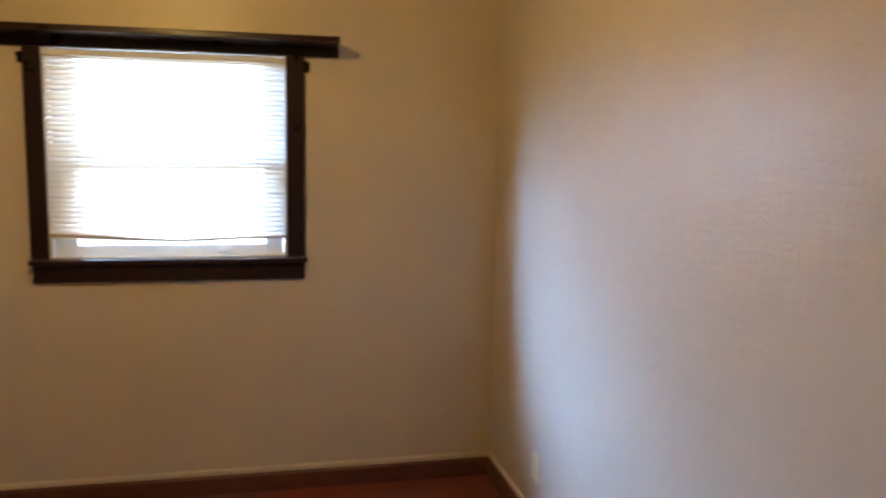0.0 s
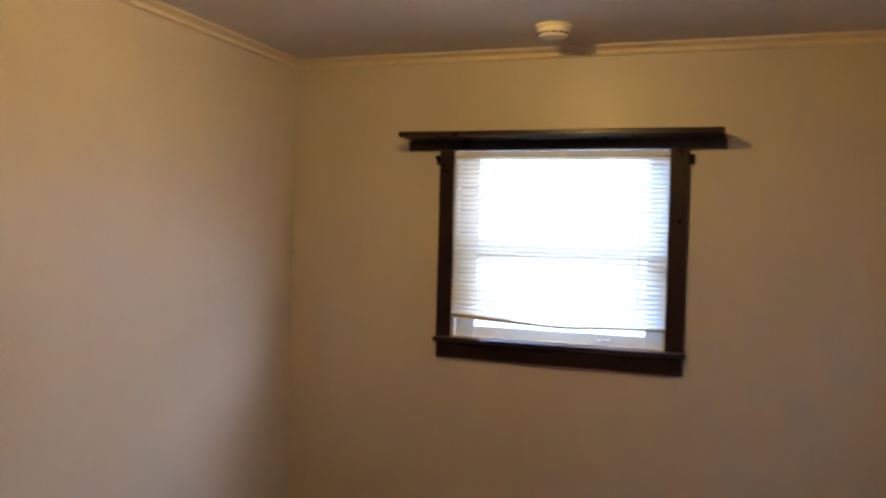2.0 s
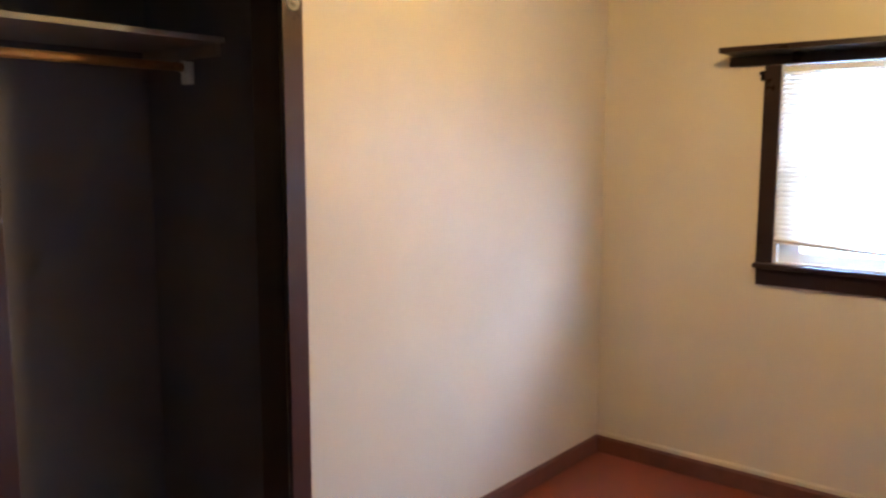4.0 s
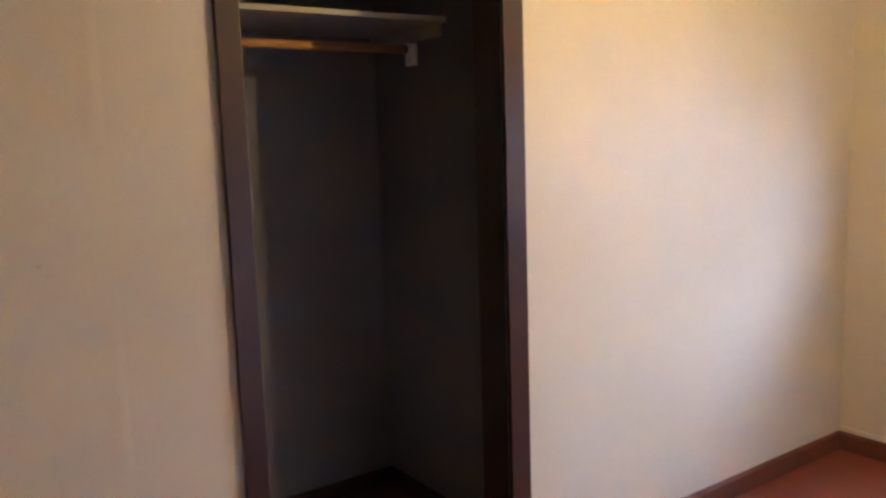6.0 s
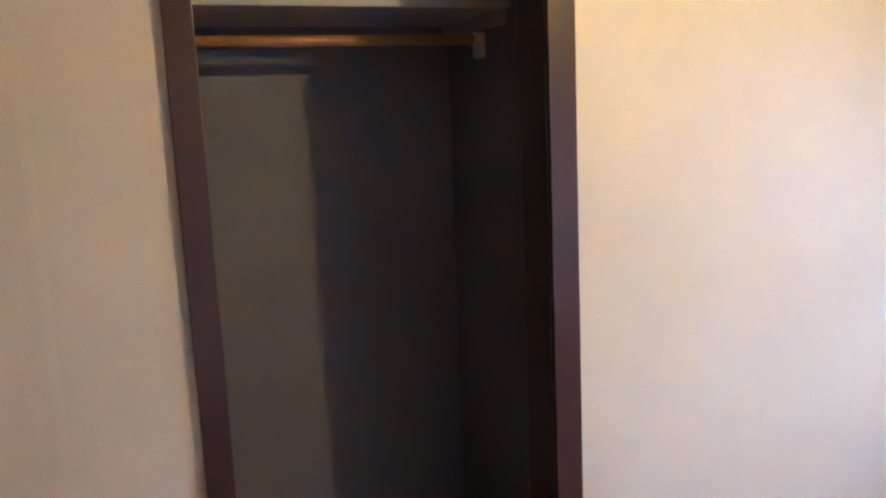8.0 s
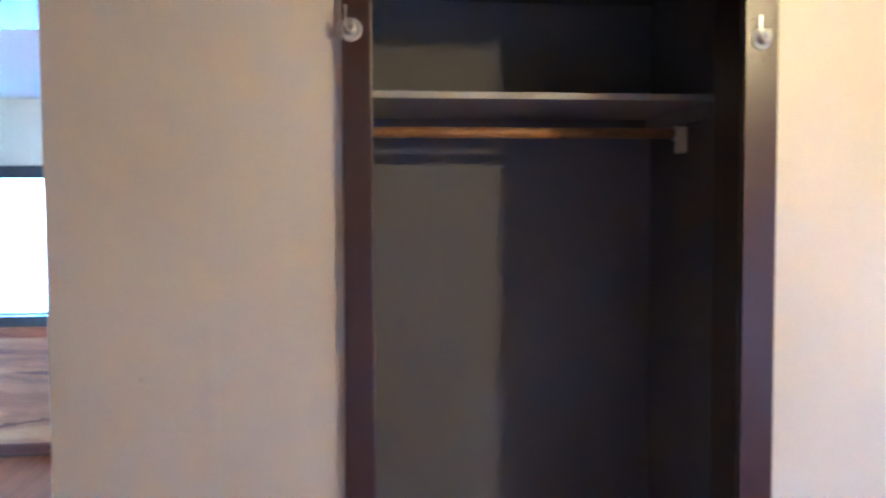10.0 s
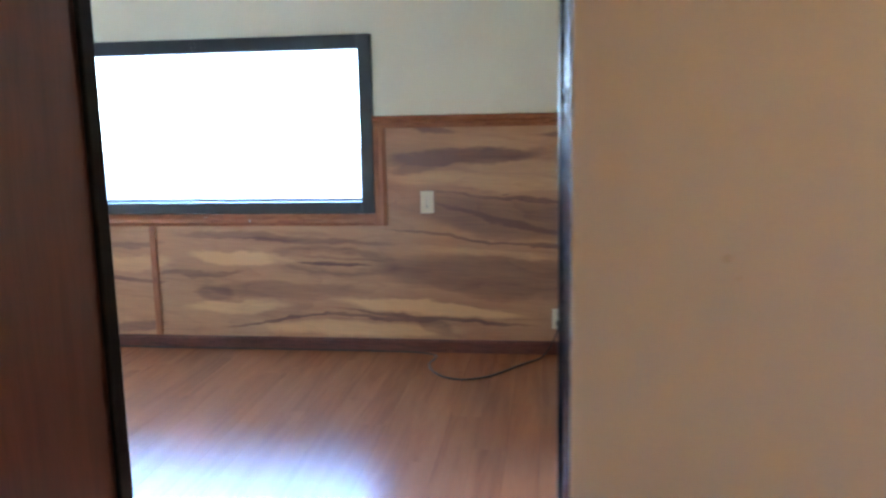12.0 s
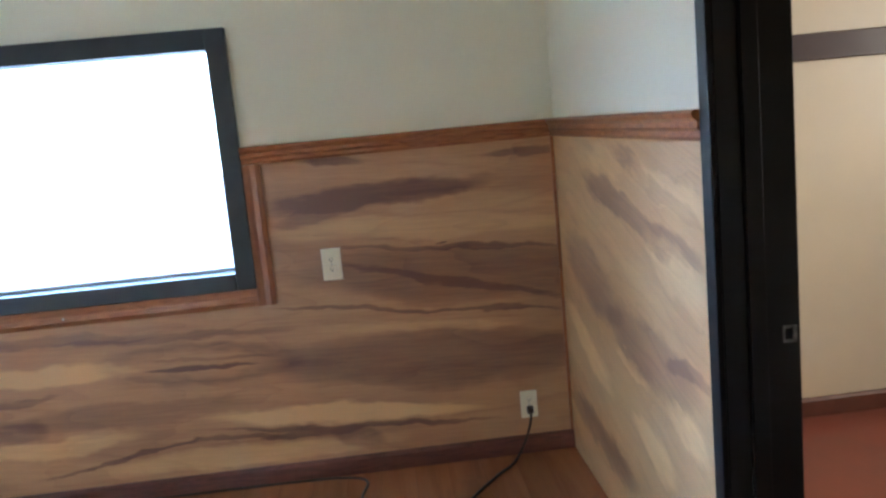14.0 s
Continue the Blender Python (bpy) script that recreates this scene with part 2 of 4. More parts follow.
CREAM = material("cream_wall_paint", (0.60, 0.53, 0.425), 0.40, mottle=0.07, mottle_size=2.2, grain=0.03, grain_size=150, bump=0.16)
ROLLED = roller_relief(material("rolled_cream_wall_paint", (0.60, 0.535, 0.435), 0.34, mottle=0.06, mottle_size=2.2, grain=0.03, grain_size=150, bump=0.14), 0.22)
OFFWHITE = material("off_white_wall_paint", (0.87, 0.795, 0.60), 0.6, mottle=0.05, mottle_size=2, grain=0.03, grain_size=160, bump=0.12)
CEILING = material("ceiling_paint", (0.62, 0.58, 0.54), 0.7, mottle=0.06, mottle_size=2, grain=0.03, grain_size=140, bump=0.12)
WHITE_CEIL = material("white_ceiling_paint", (0.80, 0.79, 0.74), 0.7, mottle=0.04, mottle_size=2, grain=0.02, grain_size=140, bump=0.1)
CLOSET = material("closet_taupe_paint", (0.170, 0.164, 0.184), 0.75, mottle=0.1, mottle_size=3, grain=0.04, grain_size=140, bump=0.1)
RED_FLOOR = material("red_brown_floor_paint", (0.21, 0.052, 0.034), 0.36, mottle=0.25, mottle_size=5, grain=0.06, grain_size=70, bump=0.08)
BASE_BROWN = material("baseboard_brown", (0.12, 0.040, 0.026), 0.42, mottle=0.3, mottle_size=14, grain=0.08, grain_size=60, bump=0.08)
CHIPS = material("chipped_cream_paint", (0.60, 0.50, 0.36), 0.6, mottle=0.2, mottle_size=40)
TRIM = material("dark_brown_trim_paint", (0.036, 0.0145, 0.012), 0.30, mottle=0.0, mottle_size=3, grain=0.05, grain_size=80, bump=0.06)
for link in [k for k in TRIM.node_tree.links if k.to_socket.name == "Roughness"]:
    TRIM.node_tree.links.remove(link)      # evenly glossy enamel
BLACK = material("black_gloss_trim_paint", (0.010, 0.008, 0.008), 0.25, mottle=0.3, mottle_size=9, grain=0.1, grain_size=45, bump=0.05)
# the brown trim paint again, its colour darkened for the shade on the window wall
WINDOW_TRIM = material("shaded_window_trim_paint", (0.019, 0.0085, 0.0085), 0.30, mottle=0.2, mottle_size=8, grain=0.06, grain_size=80, bump=0.06)
MATTE_BLACK = material("dull_black", (0.005, 0.005, 0.005), 0.9, mottle=0.3, mottle_size=12)
SATIN_BLACK = material("worn_black_satin_paint", (0.007, 0.006, 0.006), 0.45, mottle=0.3, mottle_size=9, grain=0.1, grain_size=45, bump=0.05)
for dull, gloss in ((MATTE_BLACK, 0.0), (SATIN_BLACK, 0.12), (WINDOW_TRIM, 0.3), (BLACK, 0.30)):
    dull.node_tree.nodes["Principled BSDF"].inputs["Specular IOR Level"].default_value = gloss
FRAME_BLACK = material("black_window_frame", (0.018, 0.018, 0.022), 0.4, mottle=0.3, mottle_size=10, grain=0.1, grain_size=60)
MOLDING = material("cream_molding_paint", (0.70, 0.60, 0.44), 0.5, mottle=0.05, mottle_size=6)
SASH = material("white_sash_paint", (0.78, 0.78, 0.76), 0.5, mottle=0.08, mottle_size=12, grain=0.03, grain_size=80)
IVORY = material("ivory_plastic", (0.88, 0.81, 0.63), 0.35, mottle=0.04, mottle_size=20)
SLOT = material("dark_socket_slot", (0.03, 0.028, 0.025), 0.6)
RUBBER = material("dark_rubber_cable", (0.045, 0.022, 0.016), 0.5, mottle=0.2, mottle_size=30)
STEEL = material("scratched_steel", (0.55, 0.54, 0.52), 0.35, metal=1.0, mottle=0.2, mottle_size=60)
WORN_STEEL = material("paint_smeared_steel", (0.14, 0.135, 0.13), 0.45, metal=0.6, mottle=0.8, mottle_size=70)
SHELF = material("grey_white_shelf_paint", (0.42, 0.40, 0.38), 0.6, mottle=0.12, mottle_size=8, grain=0.04, grain_size=90)
CLEAR = material("clear_plastic", (0.85, 0.85, 0.85), 0.12, mottle=0.05)
CLEAR.node_tree.nodes["Principled BSDF"].inputs["Transmission Weight"].default_value = 0.55
ROD = wood("rod_wood", (0.46, 0.24, 0.09), (0.32, 0.15, 0.05), 8, (6, 1, 6), rough=0.45)
ORANGE = wood("orange_stained_pine", (0.36, 0.125, 0.045), (0.22, 0.062, 0.022), 5, (3, 1, 8), rough=0.3, coat=0.2)
ORANGE_UP = wood("orange_stained_pine_upright", (0.36, 0.125, 0.045), (0.24, 0.072, 0.026), 5, (7, 7, 0.8), rough=0.3, coat=0.2)
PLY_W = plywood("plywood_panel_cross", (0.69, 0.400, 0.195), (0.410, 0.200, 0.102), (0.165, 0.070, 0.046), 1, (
    # the dark flame and knot near the rail
    (-4.15, 1.255, 0.03, 0.46, 0.050, -0.50), (-4.38, 1.205, 0.12, 0.20, 0.030, -0.30), (-4.31, 1.395, 0.0, 0.12, 0.022, -0.35), (-3.55, 1.362, 0.0, 0.16, 0.020, -0.35),
    (-4.00, 1.110, -0.06, 0.62, 0.050, 0.22), (-3.80, 1.190, -0.05, 0.40, 0.050, 0.15), (-3.91, 1.042, -0.05, 0.025, 0.005, -0.70),
    # the darker strip below the veneer joint
    (-3.87, 1.012, -0.084, 0.52, 0.011, -0.30), (-3.75, 0.890, -0.09, 0.75, 0.120, -0.36), (-3.86, 0.864, -0.26, 0.50, 0.018, -0.22), (-4.02, 0.765, -0.10, 0.62, 0.011, -0.38),
    (-3.95, 0.550, -0.05, 0.68, 0.120, -0.34), (-4.05, 0.690, -0.08, 0.45, 0.025, 0.14),
    # the eye and its dark slit
    (-4.94, 0.640, -0.07, 0.40, 0.085, -0.42), (-4.94, 0.640, -0.07, 0.34, 0.066, 0.42), (-4.94, 0.627, -0.06, 0.23, 0.012, -0.60), (-4.90, 0.662, -0.06, 0.26, 0.009, -0.22),
    # pale lenses and the lines round them
    (-4.35, 0.360, -0.07, 0.54, 0.036, 0.46), (-4.33, 0.303, -0.08, 0.58, 0.015, -0.42), (-4.33, 0.255, -0.30, 0.11, 0.050, -0.28), (-5.50, 0.655, -0.05, 0.33, 0.045, 0.42),
    (-5.30, 0.270, 0.147, 0.32, 0.013, -0.42), (-4.72, 0.302, -0.037, 0.38, 0.013, -0.38), (-5.25, 0.460, -0.02, 0.50, 0.055, -0.22), (-5.50, 0.795, -0.03, 0.42, 0.025, -0.28),
    (-4.77, 0.225, 0.0, 0.62, 0.048, 0.34), (-5.55, 0.355, 0.05, 0.35, 0.040, 0.32), (-5.80, 0.560, 0.04, 0.30, 0.018, -0.30), (-5.05, 0.760, -0.04, 0.50, 0.016, -0.24),
    (-5.69, 0.440, 0.0, 0.12, 0.060, -0.28), (-6.25, 0.520, -0.10, 0.25, 0.016, -0.38), (-6.20, 0.740, 0.05, 0.20, 0.022, -0.28), (-6.22, 0.215, 0.10, 0.20, 0.030, -0.30), (-6.20, 0.620, 0.0, 0.25, 0.050, 0.25)),
    2.7, (1.1, 7.0, -0.05))
# colours raised above PLY_W's to put the window's light on this sheet
PLY_N = plywood("plywood_panel_wavy_lit", (0.84, 0.56, 0.28), (0.58, 0.335, 0.160), (0.27, 0.135, 0.078), 0, (
    (-2.65, 1.198, -0.16, 0.54, 0.05, -0.4), (-2.48, 1.304, -0.22, 0.35, 0.03, -0.25), (-3.18, 0.922, -0.19, 0.36, 0.12, -0.3), (-2.57, 0.798, -0.07, 0.38, 0.11, -0.35),
    (-3.19, 0.316, -0.05, 0.44, 0.07, -0.35), (-3.27, 0.631, -0.31, 0.3, 0.07, 0.3), (-2.74, 0.714, -0.15, 0.16, 0.025, 0.3), (-2.57, 0.508, -0.15, 0.19, 0.06, 0.35),
    (-2.29, 0.66, -0.18, 0.15, 0.05, 0.3), (-2.36, 1.293, -0.15, 0.25, 0.05, 0.25), (-2.91, 1.346, -0.11, 0.19, 0.05, 0.2), (-2.33, 1.08, -0.29, 0.22, 0.07, 0.25),
    (-2.27, 0.823, 0.01, 0.15, 0.03, -0.35),
    ), 6.1, (1.3, 7.5, -0.26), 0.07)
# golden tone carries the daylight falling on the piece by the doorway
PLY_E = plywood("plywood_panel_sunlit", (0.80, 0.50, 0.225), (0.53, 0.285, 0.115), (0.27, 0.130, 0.062), 0, (
    (-0.85, 1.18, 0.20, 0.30, 0.060, -0.22), (-0.80, 0.86, 0.25, 0.32, 0.050, -0.28), (-0.90, 0.62, 0.20, 0.30, 0.060, 0.25), (-0.75, 1.00, 0.20, 0.30, 0.070, 0.20), (-0.85, 0.42, 0.15, 0.35, 0.050, -0.25)),
    3.3, (1.6, 6.0, 0.18), 0.06)
DOOR_BROWN = wood("red_brown_door_stain", (0.100, 0.032, 0.021), (0.072, 0.021, 0.014), 2.2, (7, 7, 0.8), rough=0.32, coat=0.2)
PLANK = wood("laminate_plank", (0.37, 0.148, 0.070), (0.29, 0.110, 0.053), 2.2, (0.5, 6, 1), rough=0.25, swirl=0.6, fine=0.03,
             random_tone=0.04, bump=0.0)
for link in [k for k in PLANK.node_tree.links if k.to_socket.name in ("Roughness", "Normal")]:
    PLANK.node_tree.links.remove(link)     # smooth even laminate
PLANK.node_tree.nodes["Principled BSDF"].inputs["Roughness"].default_value = 0.24
FLOOR_BASE = wood("red_baseboard_stain", (0.15, 0.045, 0.030), (0.085, 0.024, 0.018), 5, (4, 1, 8), rough=0.35)
UNDERFLOOR = material("dark_plank_joint", (0.15, 0.060, 0.033), 0.6)
GLASS = glass_material()
VINYL = slat_material()

SKY_GLOW = glow("bright_hazy_sky", (0.52, 0.73, 1.0), 66.0)
# the sky is whiter near the horizon and bluer higher up
sky_nodes = SKY_GLOW.node_tree
rise = sky_nodes.nodes.new("ShaderNodeSeparateXYZ")
sky_nodes.links.new(sky_nodes.nodes.new("ShaderNodeTexCoord").outputs["Object"], rise.inputs[0])
level = sky_nodes.nodes.new("ShaderNodeMapRange")
level.inputs["From Min"].default_value, level.inputs["From Max"].default_value = 2.0, 26.0
sky_nodes.links.new(rise.outputs[2], level.inputs["Value"])
blend = sky_nodes.nodes.new("ShaderNodeMix")
blend.data_type = 'RGBA'
blend.inputs["A"].default_value, blend.inputs["B"].default_value = (0.60, 0.78, 1.0, 1), (0.24, 0.48, 1.0, 1)
sky_nodes.links.new(level.outputs[0], blend.inputs["Factor"])
sky_nodes.links.new(blend.outputs["Result"], sky_nodes.nodes["Emission"].inputs["Color"])
GROUND = material("pale_dry_ground", (0.50, 0.48, 0.43), 0.9, mottle=0.2, mottle_size=0.6, grain=0.05, grain_size=20)

# ---- mesh helpers ----


def box(bm, x0, x1, y0, y1, z0, z1, bevel=0.0):
    r = bmesh.ops.create_cube(bm, size=1)
    bmesh.ops.scale(bm, vec=(abs(x1 - x0), abs(y1 - y0), abs(z1 - z0)), verts=r["verts"])
    bmesh.ops.translate(bm, vec=((x0 + x1) / 2, (y0 + y1) / 2, (z0 + z1) / 2), verts=r["verts"])
    if bevel:
        edges = list({e for v in r["verts"] for e in v.link_edges})
        bmesh.ops.bevel(bm, geom=edges, offset=bevel, segments=2, affect='EDGES', profile=0.6)
    return bm


def boxes(*rows, bevel=0.0):
    bm = bmesh.new()
    for row in rows:
        box(bm, *row, bevel=bevel)
    return bm


def extrude(points, axis, a, b):
    """A closed profile drawn in the two axes other than axis, drawn out from a to b along it."""
    bm = bmesh.new()

    def place(p, s):
        q = list(p)
        q.insert("xyz".index(axis), s)
        return q
    va = [bm.verts.new(place(p, a)) for p in points]
    vb = [bm.verts.new(place(p, b)) for p in points]
    n = len(points)
    for i in range(n):
        bm.faces.new((va[i], va[(i + 1) % n], vb[(i + 1) % n], vb[i]))
    bm.faces.new(va)
    bm.faces.new(vb[::-1])
    bmesh.ops.recalc_face_normals(bm, faces=bm.faces)
    return bm


def cylinder(bm, centre, r1, r2, depth, axis='z', seg=24):
    rot = {'z': Matrix(), 'x': Matrix.Rotation(radians(90), 4, 'Y'), 'y': Matrix.Rotation(radians(90), 4, 'X')}[axis]
    bmesh.ops.create_cone(bm, cap_ends=True, segments=seg, radius1=r1, radius2=r2, depth=depth, matrix=Matrix.Translation(centre) @ rot)
    return bm


def tube(points, r, seg=8, per=10):
    """A round cord through the points (Catmull-Rom)."""
    pts = [Vector(p) for p in points]
    ext = [pts[0] * 2 - pts[1], *pts, pts[-1] * 2 - pts[-2]]
    line = []
    for i in range(1, len(ext) - 2):
        a, b, c, d = ext[i - 1:i + 3]
        for k in range(per):
            t = k / per
            line.append(0.5 * (2 * b + (c - a) * t + (2 * a - 5 * b + 4 * c - d) * t * t + (3 * b - a - 3 * c + d) * t ** 3))
    line.append(pts[-1])
    bm = bmesh.new()
    rings = []
    for i, p in enumerate(line):
        way = (line[min(i + 1, len(line) - 1)] - line[max(i - 1, 0)]).normalized()
        side = way.cross(Vector((0.13, 0.21, 1))).normalized()
        up = side.cross(way)
        rings.append([bm.verts.new(p + r * (side * math.cos(2 * math.pi * k / seg) + up * math.sin(2 * math.pi * k / seg))) for k in range(seg)])
    for a, b in zip(rings, rings[1:]):
        for k in range(seg):
            bm.faces.new((a[k], a[(k + 1) % seg], b[(k + 1) % seg], b[k]))
    bm.faces.new(rings[0][::-1])
    bm.faces.new(rings[-1])
    return bm


def part(name, bm, mat, parent=None, label="", smooth=False):
    me = bpy.data.meshes.new(name)
    bmesh.ops.recalc_face_normals(bm, faces=bm.faces)
    bm.to_mesh(me)
    bm.free()
    me.materials.append(mat)
    if smooth:
        me.polygons.foreach_set("use_smooth", [True] * len(me.polygons))
    ob = new(name, me)
    if parent is not None:
        ob.parent = parent
        ob.matrix_parent_inverse = parent.matrix_basis.inverted()
    if label:
        tagged(ob, label)
    return ob


def setting(name, bm, mat, label, category):
    return tagged(part(name, bm, mat), label, category, kind="structure")


def thing(name, at, label, category, group=""):
    ob = new(name)
    ob.location = at
    ob.empty_display_size = 0.1
    return tagged(ob, label, category, group)


def wall_x(x0, x1, y0, y1, z0, z1, holes=()):
    """Slab with thickness in x, pierced by holes (y0, y1, z0, z1)."""
    ys = sorted({y0, y1, *[h[0] for h in holes], *[h[1] for h in holes]})
    zs = sorted({z0, z1, *[h[2] for h in holes], *[h[3] for h in holes]})
    bm = bmesh.new()
    for a, b in zip(ys, ys[1:]):
        for c, d in zip(zs, zs[1:]):
            if not any(h[0] <= (a + b) / 2 <= h[1] and h[2] <= (c + d) / 2 <= h[3] for h in holes):
                box(bm, x0, x1, a, b, c, d)
    return bm


def wall_y(y0, y1, x0, x1, z0, z1, holes=()):
    xs = sorted({x0, x1, *[h[0] for h in holes], *[h[1] for h in holes]})
    zs = sorted({z0, z1, *[h[2] for h in holes], *[h[3] for h in holes]})
    bm = bmesh.new()
    for a, b in zip(xs, xs[1:]):
        for c, d in zip(zs, zs[1:]):
            if not any(h[0] <= (a + b) / 2 <= h[1] and h[2] <= (c + d) / 2 <= h[3] for h in holes):
                box(bm, a, b, y0, y1, c, d)
    return bm


# ---- plan ----
EAST, SOUTH = 2.81, -4.80            # bedroom: x 0..EAST, y SOUTH..0
CEIL_A, CEIL_B = 2.425, 2.375
FLOOR_B = 0.090
B_WEST, B_NORTH, B_EAST, B_SOUTH = -3.63, -3.41, -0.45, -8.80
DOOR_N, DOOR_S, DOOR_TOP = -3.628, -4.527, 2.14
CLO_BACK, CLO_N, CLO_S = -1.067, -1.90, -3.12
OPEN_N, OPEN_S, OPEN_TOP = -2.084, -2.932, 2.29
CD_W, CD_E, CD_TOP = -2.030, -1.190, 2.12   # doorway to the side room
WIN = (0.862, 1.842, 1.095, 1.985)
BWIN = (-8.20, -4.71, 0.96, 1.90)

# ---- outdoors ----
setting("ground", boxes((-400, 400, -400, 400, -0.9, -0.7)), GROUND, "pale dry ground outside the house", "ground")
setting("backdrop", boxes((-60.2, -60, -90, 60, -0.7, 45)), SKY_GLOW, "bright hazy sky in the distance", "sky")

# ---- bedroom shell ----
setting("floor_bedroom", boxes((-0.12, EAST + 0.1, SOUTH - 0.1, 0.1, -0.12, 0.0), (-1.20, -0.12, SOUTH - 0.1, -1.82, -0.12, 0.0)), RED_FLOOR, "smooth red-brown painted floor with dull sheen", "floor")
setting("ceiling_bedroom", boxes((-0.12, EAST + 0.1, SOUTH - 0.1, 0.1, CEIL_A, CEIL_A + 0.1), (-1.20, -0.12, SOUTH - 0.1, -1.82, CEIL_A, CEIL_A + 0.1)), CEILING, "greyish cream painted plaster ceiling", "ceiling")
setting("wall_north", wall_y(0.0, 0.16, -0.12, EAST + 0.12, 0, CEIL_A, [WIN]), CREAM, "cream painted wall pierced by the blinded window", "wall")
setting("wall_east", boxes((EAST, EAST + 0.12, SOUTH, 0.0, 0, CEIL_A)), ROLLED, "cream semi-gloss painted wall with roller marks", "wall")
setting("wall_south", boxes((0.0, EAST, SOUTH - 0.12, SOUTH, 0, CEIL_A)), CREAM, "plain cream painted wall closing the bedroom", "wall")
setting("wall_west", wall_x(-0.12, 0.0, SOUTH, 0.0, 0, CEIL_A, [(OPEN_S, OPEN_N, 0, OPEN_TOP), (DOOR_S - 0.004, -3.625, 0, DOOR_TOP + 0.004)]),
        CREAM, "cream painted wall with closet and doorway openings", "wall")

# plaster joint standing slightly proud of the wall
setting("wall_joint", extrude([(0.0, -3.350), (0.0006, -3.318), (0.0014, -3.296), (0.0015, -3.289), (0.0010, -3.280), (0.0, -3.268)], 'z', 0.10, 2.38), CREAM, "slightly raised vertical plaster joint in cream paint", "trim")


def crown(name, axis, a, b, fixed, sign):
    """Two-stepped cornice under the ceiling."""
    prof = [(0, 2.380), (0.019, 2.380), (0.022, 2.386), (0.019, 2.391), (0.006, 2.394), (0.007, 2.404), (0.026, 2.412), (0.036, 2.414), (0.040, 2.419), (0.040, CEIL_A), (0, CEIL_A)]
    pts = [(fixed + sign * u, z) for u, z in prof]
    return setting(name, extrude(pts, axis, a, b), MOLDING, "narrow stepped cream crown molding under the ceiling", "trim")


crown("crown_north", 'x', 0.0, EAST, -0.001, -1)
crown("crown_west", 'y', SOUTH, -0.04, 0.001, 1)
crown("crown_east", 'y', SOUTH, -0.04, EAST - 0.001, -1)


def baseboard(name, axis, a, b, fixed, sign, z0, h, mat, label, thick=0.014):
    prof = [(0, z0), (thick, z0), (thick, z0 + h - 0.014), (thick * 0.6, z0 + h - 0.004), (thick * 0.35, z0 + h), (0, z0 + h)]
    return setting(name, extrude([(fixed + sign * u, z) for u, z in prof], axis, a, b), mat, label, "baseboard")


RB = "worn red-brown baseboard with chipped paint edge"
baseboard("baseboard_north", 'x', 0.014, EAST - 0.014, -0.001, -1, 0, 0.09, BASE_BROWN, RB)
baseboard("baseboard_west", 'y', -2.004, 0.0, 0.001, 1, 0, 0.09, BASE_BROWN, RB)
baseboard("baseboard_west_short", 'y', -3.625, -3.02, 0.001, 1, 0, 0.09, BASE_BROWN, RB)
baseboard("baseboard_east", 'y', SOUTH, 0.0, EAST - 0.001, -1, 0, 0.09, BASE_BROWN, RB)

LEDGE = "cream painted ledge above the baseboard, cracked along its edge"
for nm, ax, a, b, fx, sg in (("base_ledge_north", 'x', 0.003, EAST - 0.003, -0.001, -1), ("base_ledge_east", 'y', SOUTH, -0.006, EAST - 0.001, -1)):
    ledge = setting(nm, extrude([(fx, 0.091), (fx + sg * 0.009, 0.091), (fx + sg * 0.010, 0.108), (fx + sg * 0.004, 0.114), (fx, 0.116)], ax, a, b), CREAM, LEDGE, "trim")
# flaked spots along the ledge
north_ledge = bpy.data.objects["base_ledge_north"]
rng = random.Random(5)
for k in range(16):
    x = rng.uniform(0.25, EAST - 0.2)
    w = rng.uniform(0.02, 0.11)
    part("paint_flake", extrude([(-0.0105, 0.096 + rng.uniform(0, 0.004)), (-0.0118, 0.097), (-0.0105, 0.1005)], 'x', x, x + w), CHIPS, north_ledge, "lifted flake of cream paint")


def scuff(y, z, length, tilt, thick=0.0022):
    """A scratch in the paint of the east wall."""
    bm = boxes((-0.0012, 0.0004, -length / 2, length / 2, -thick, thick), bevel=0.0004)
    ob = part("scuff", bm, CHIPS, bpy.data.objects["wall_east"], "short scratch in the cream paint")
    ob.matrix_basis = pose(EAST, y, z, tilt, 0, 0)


for row_ in ((-1.624, 0.987, 0.05, -20), (-1.855, 0.977, 0.13, 6), (-1.80, 0.965, 0.03, 40), (-1.959, 1.521, 0.010, 60), (-2.075, 1.450, 0.030, 10), (-2.095, 1.438, 0.016, 80), (-2.105, 1.458, 0.012, -40),
             (-1.905, 1.385, 0.010, 30), (-2.226, 1.631, 0.012, 70), (-2.24, 1.60, 0.010, 20), (-2.326, 1.797, 0.010, 0), (-2.34, 1.797, 0.008, 0)):
    scuff(*row_)

for y_, z_, size in ((-3.435, 1.301, 0.006), (-3.42, 1.276, 0.004)):
    part("chip", cylinder(bmesh.new(), (0.0004, y_, z_), size, size * 0.7, 0.0012, 'x', 9), CHIPS, bpy.data.objects["wall_west"], "small chip in the cream paint")

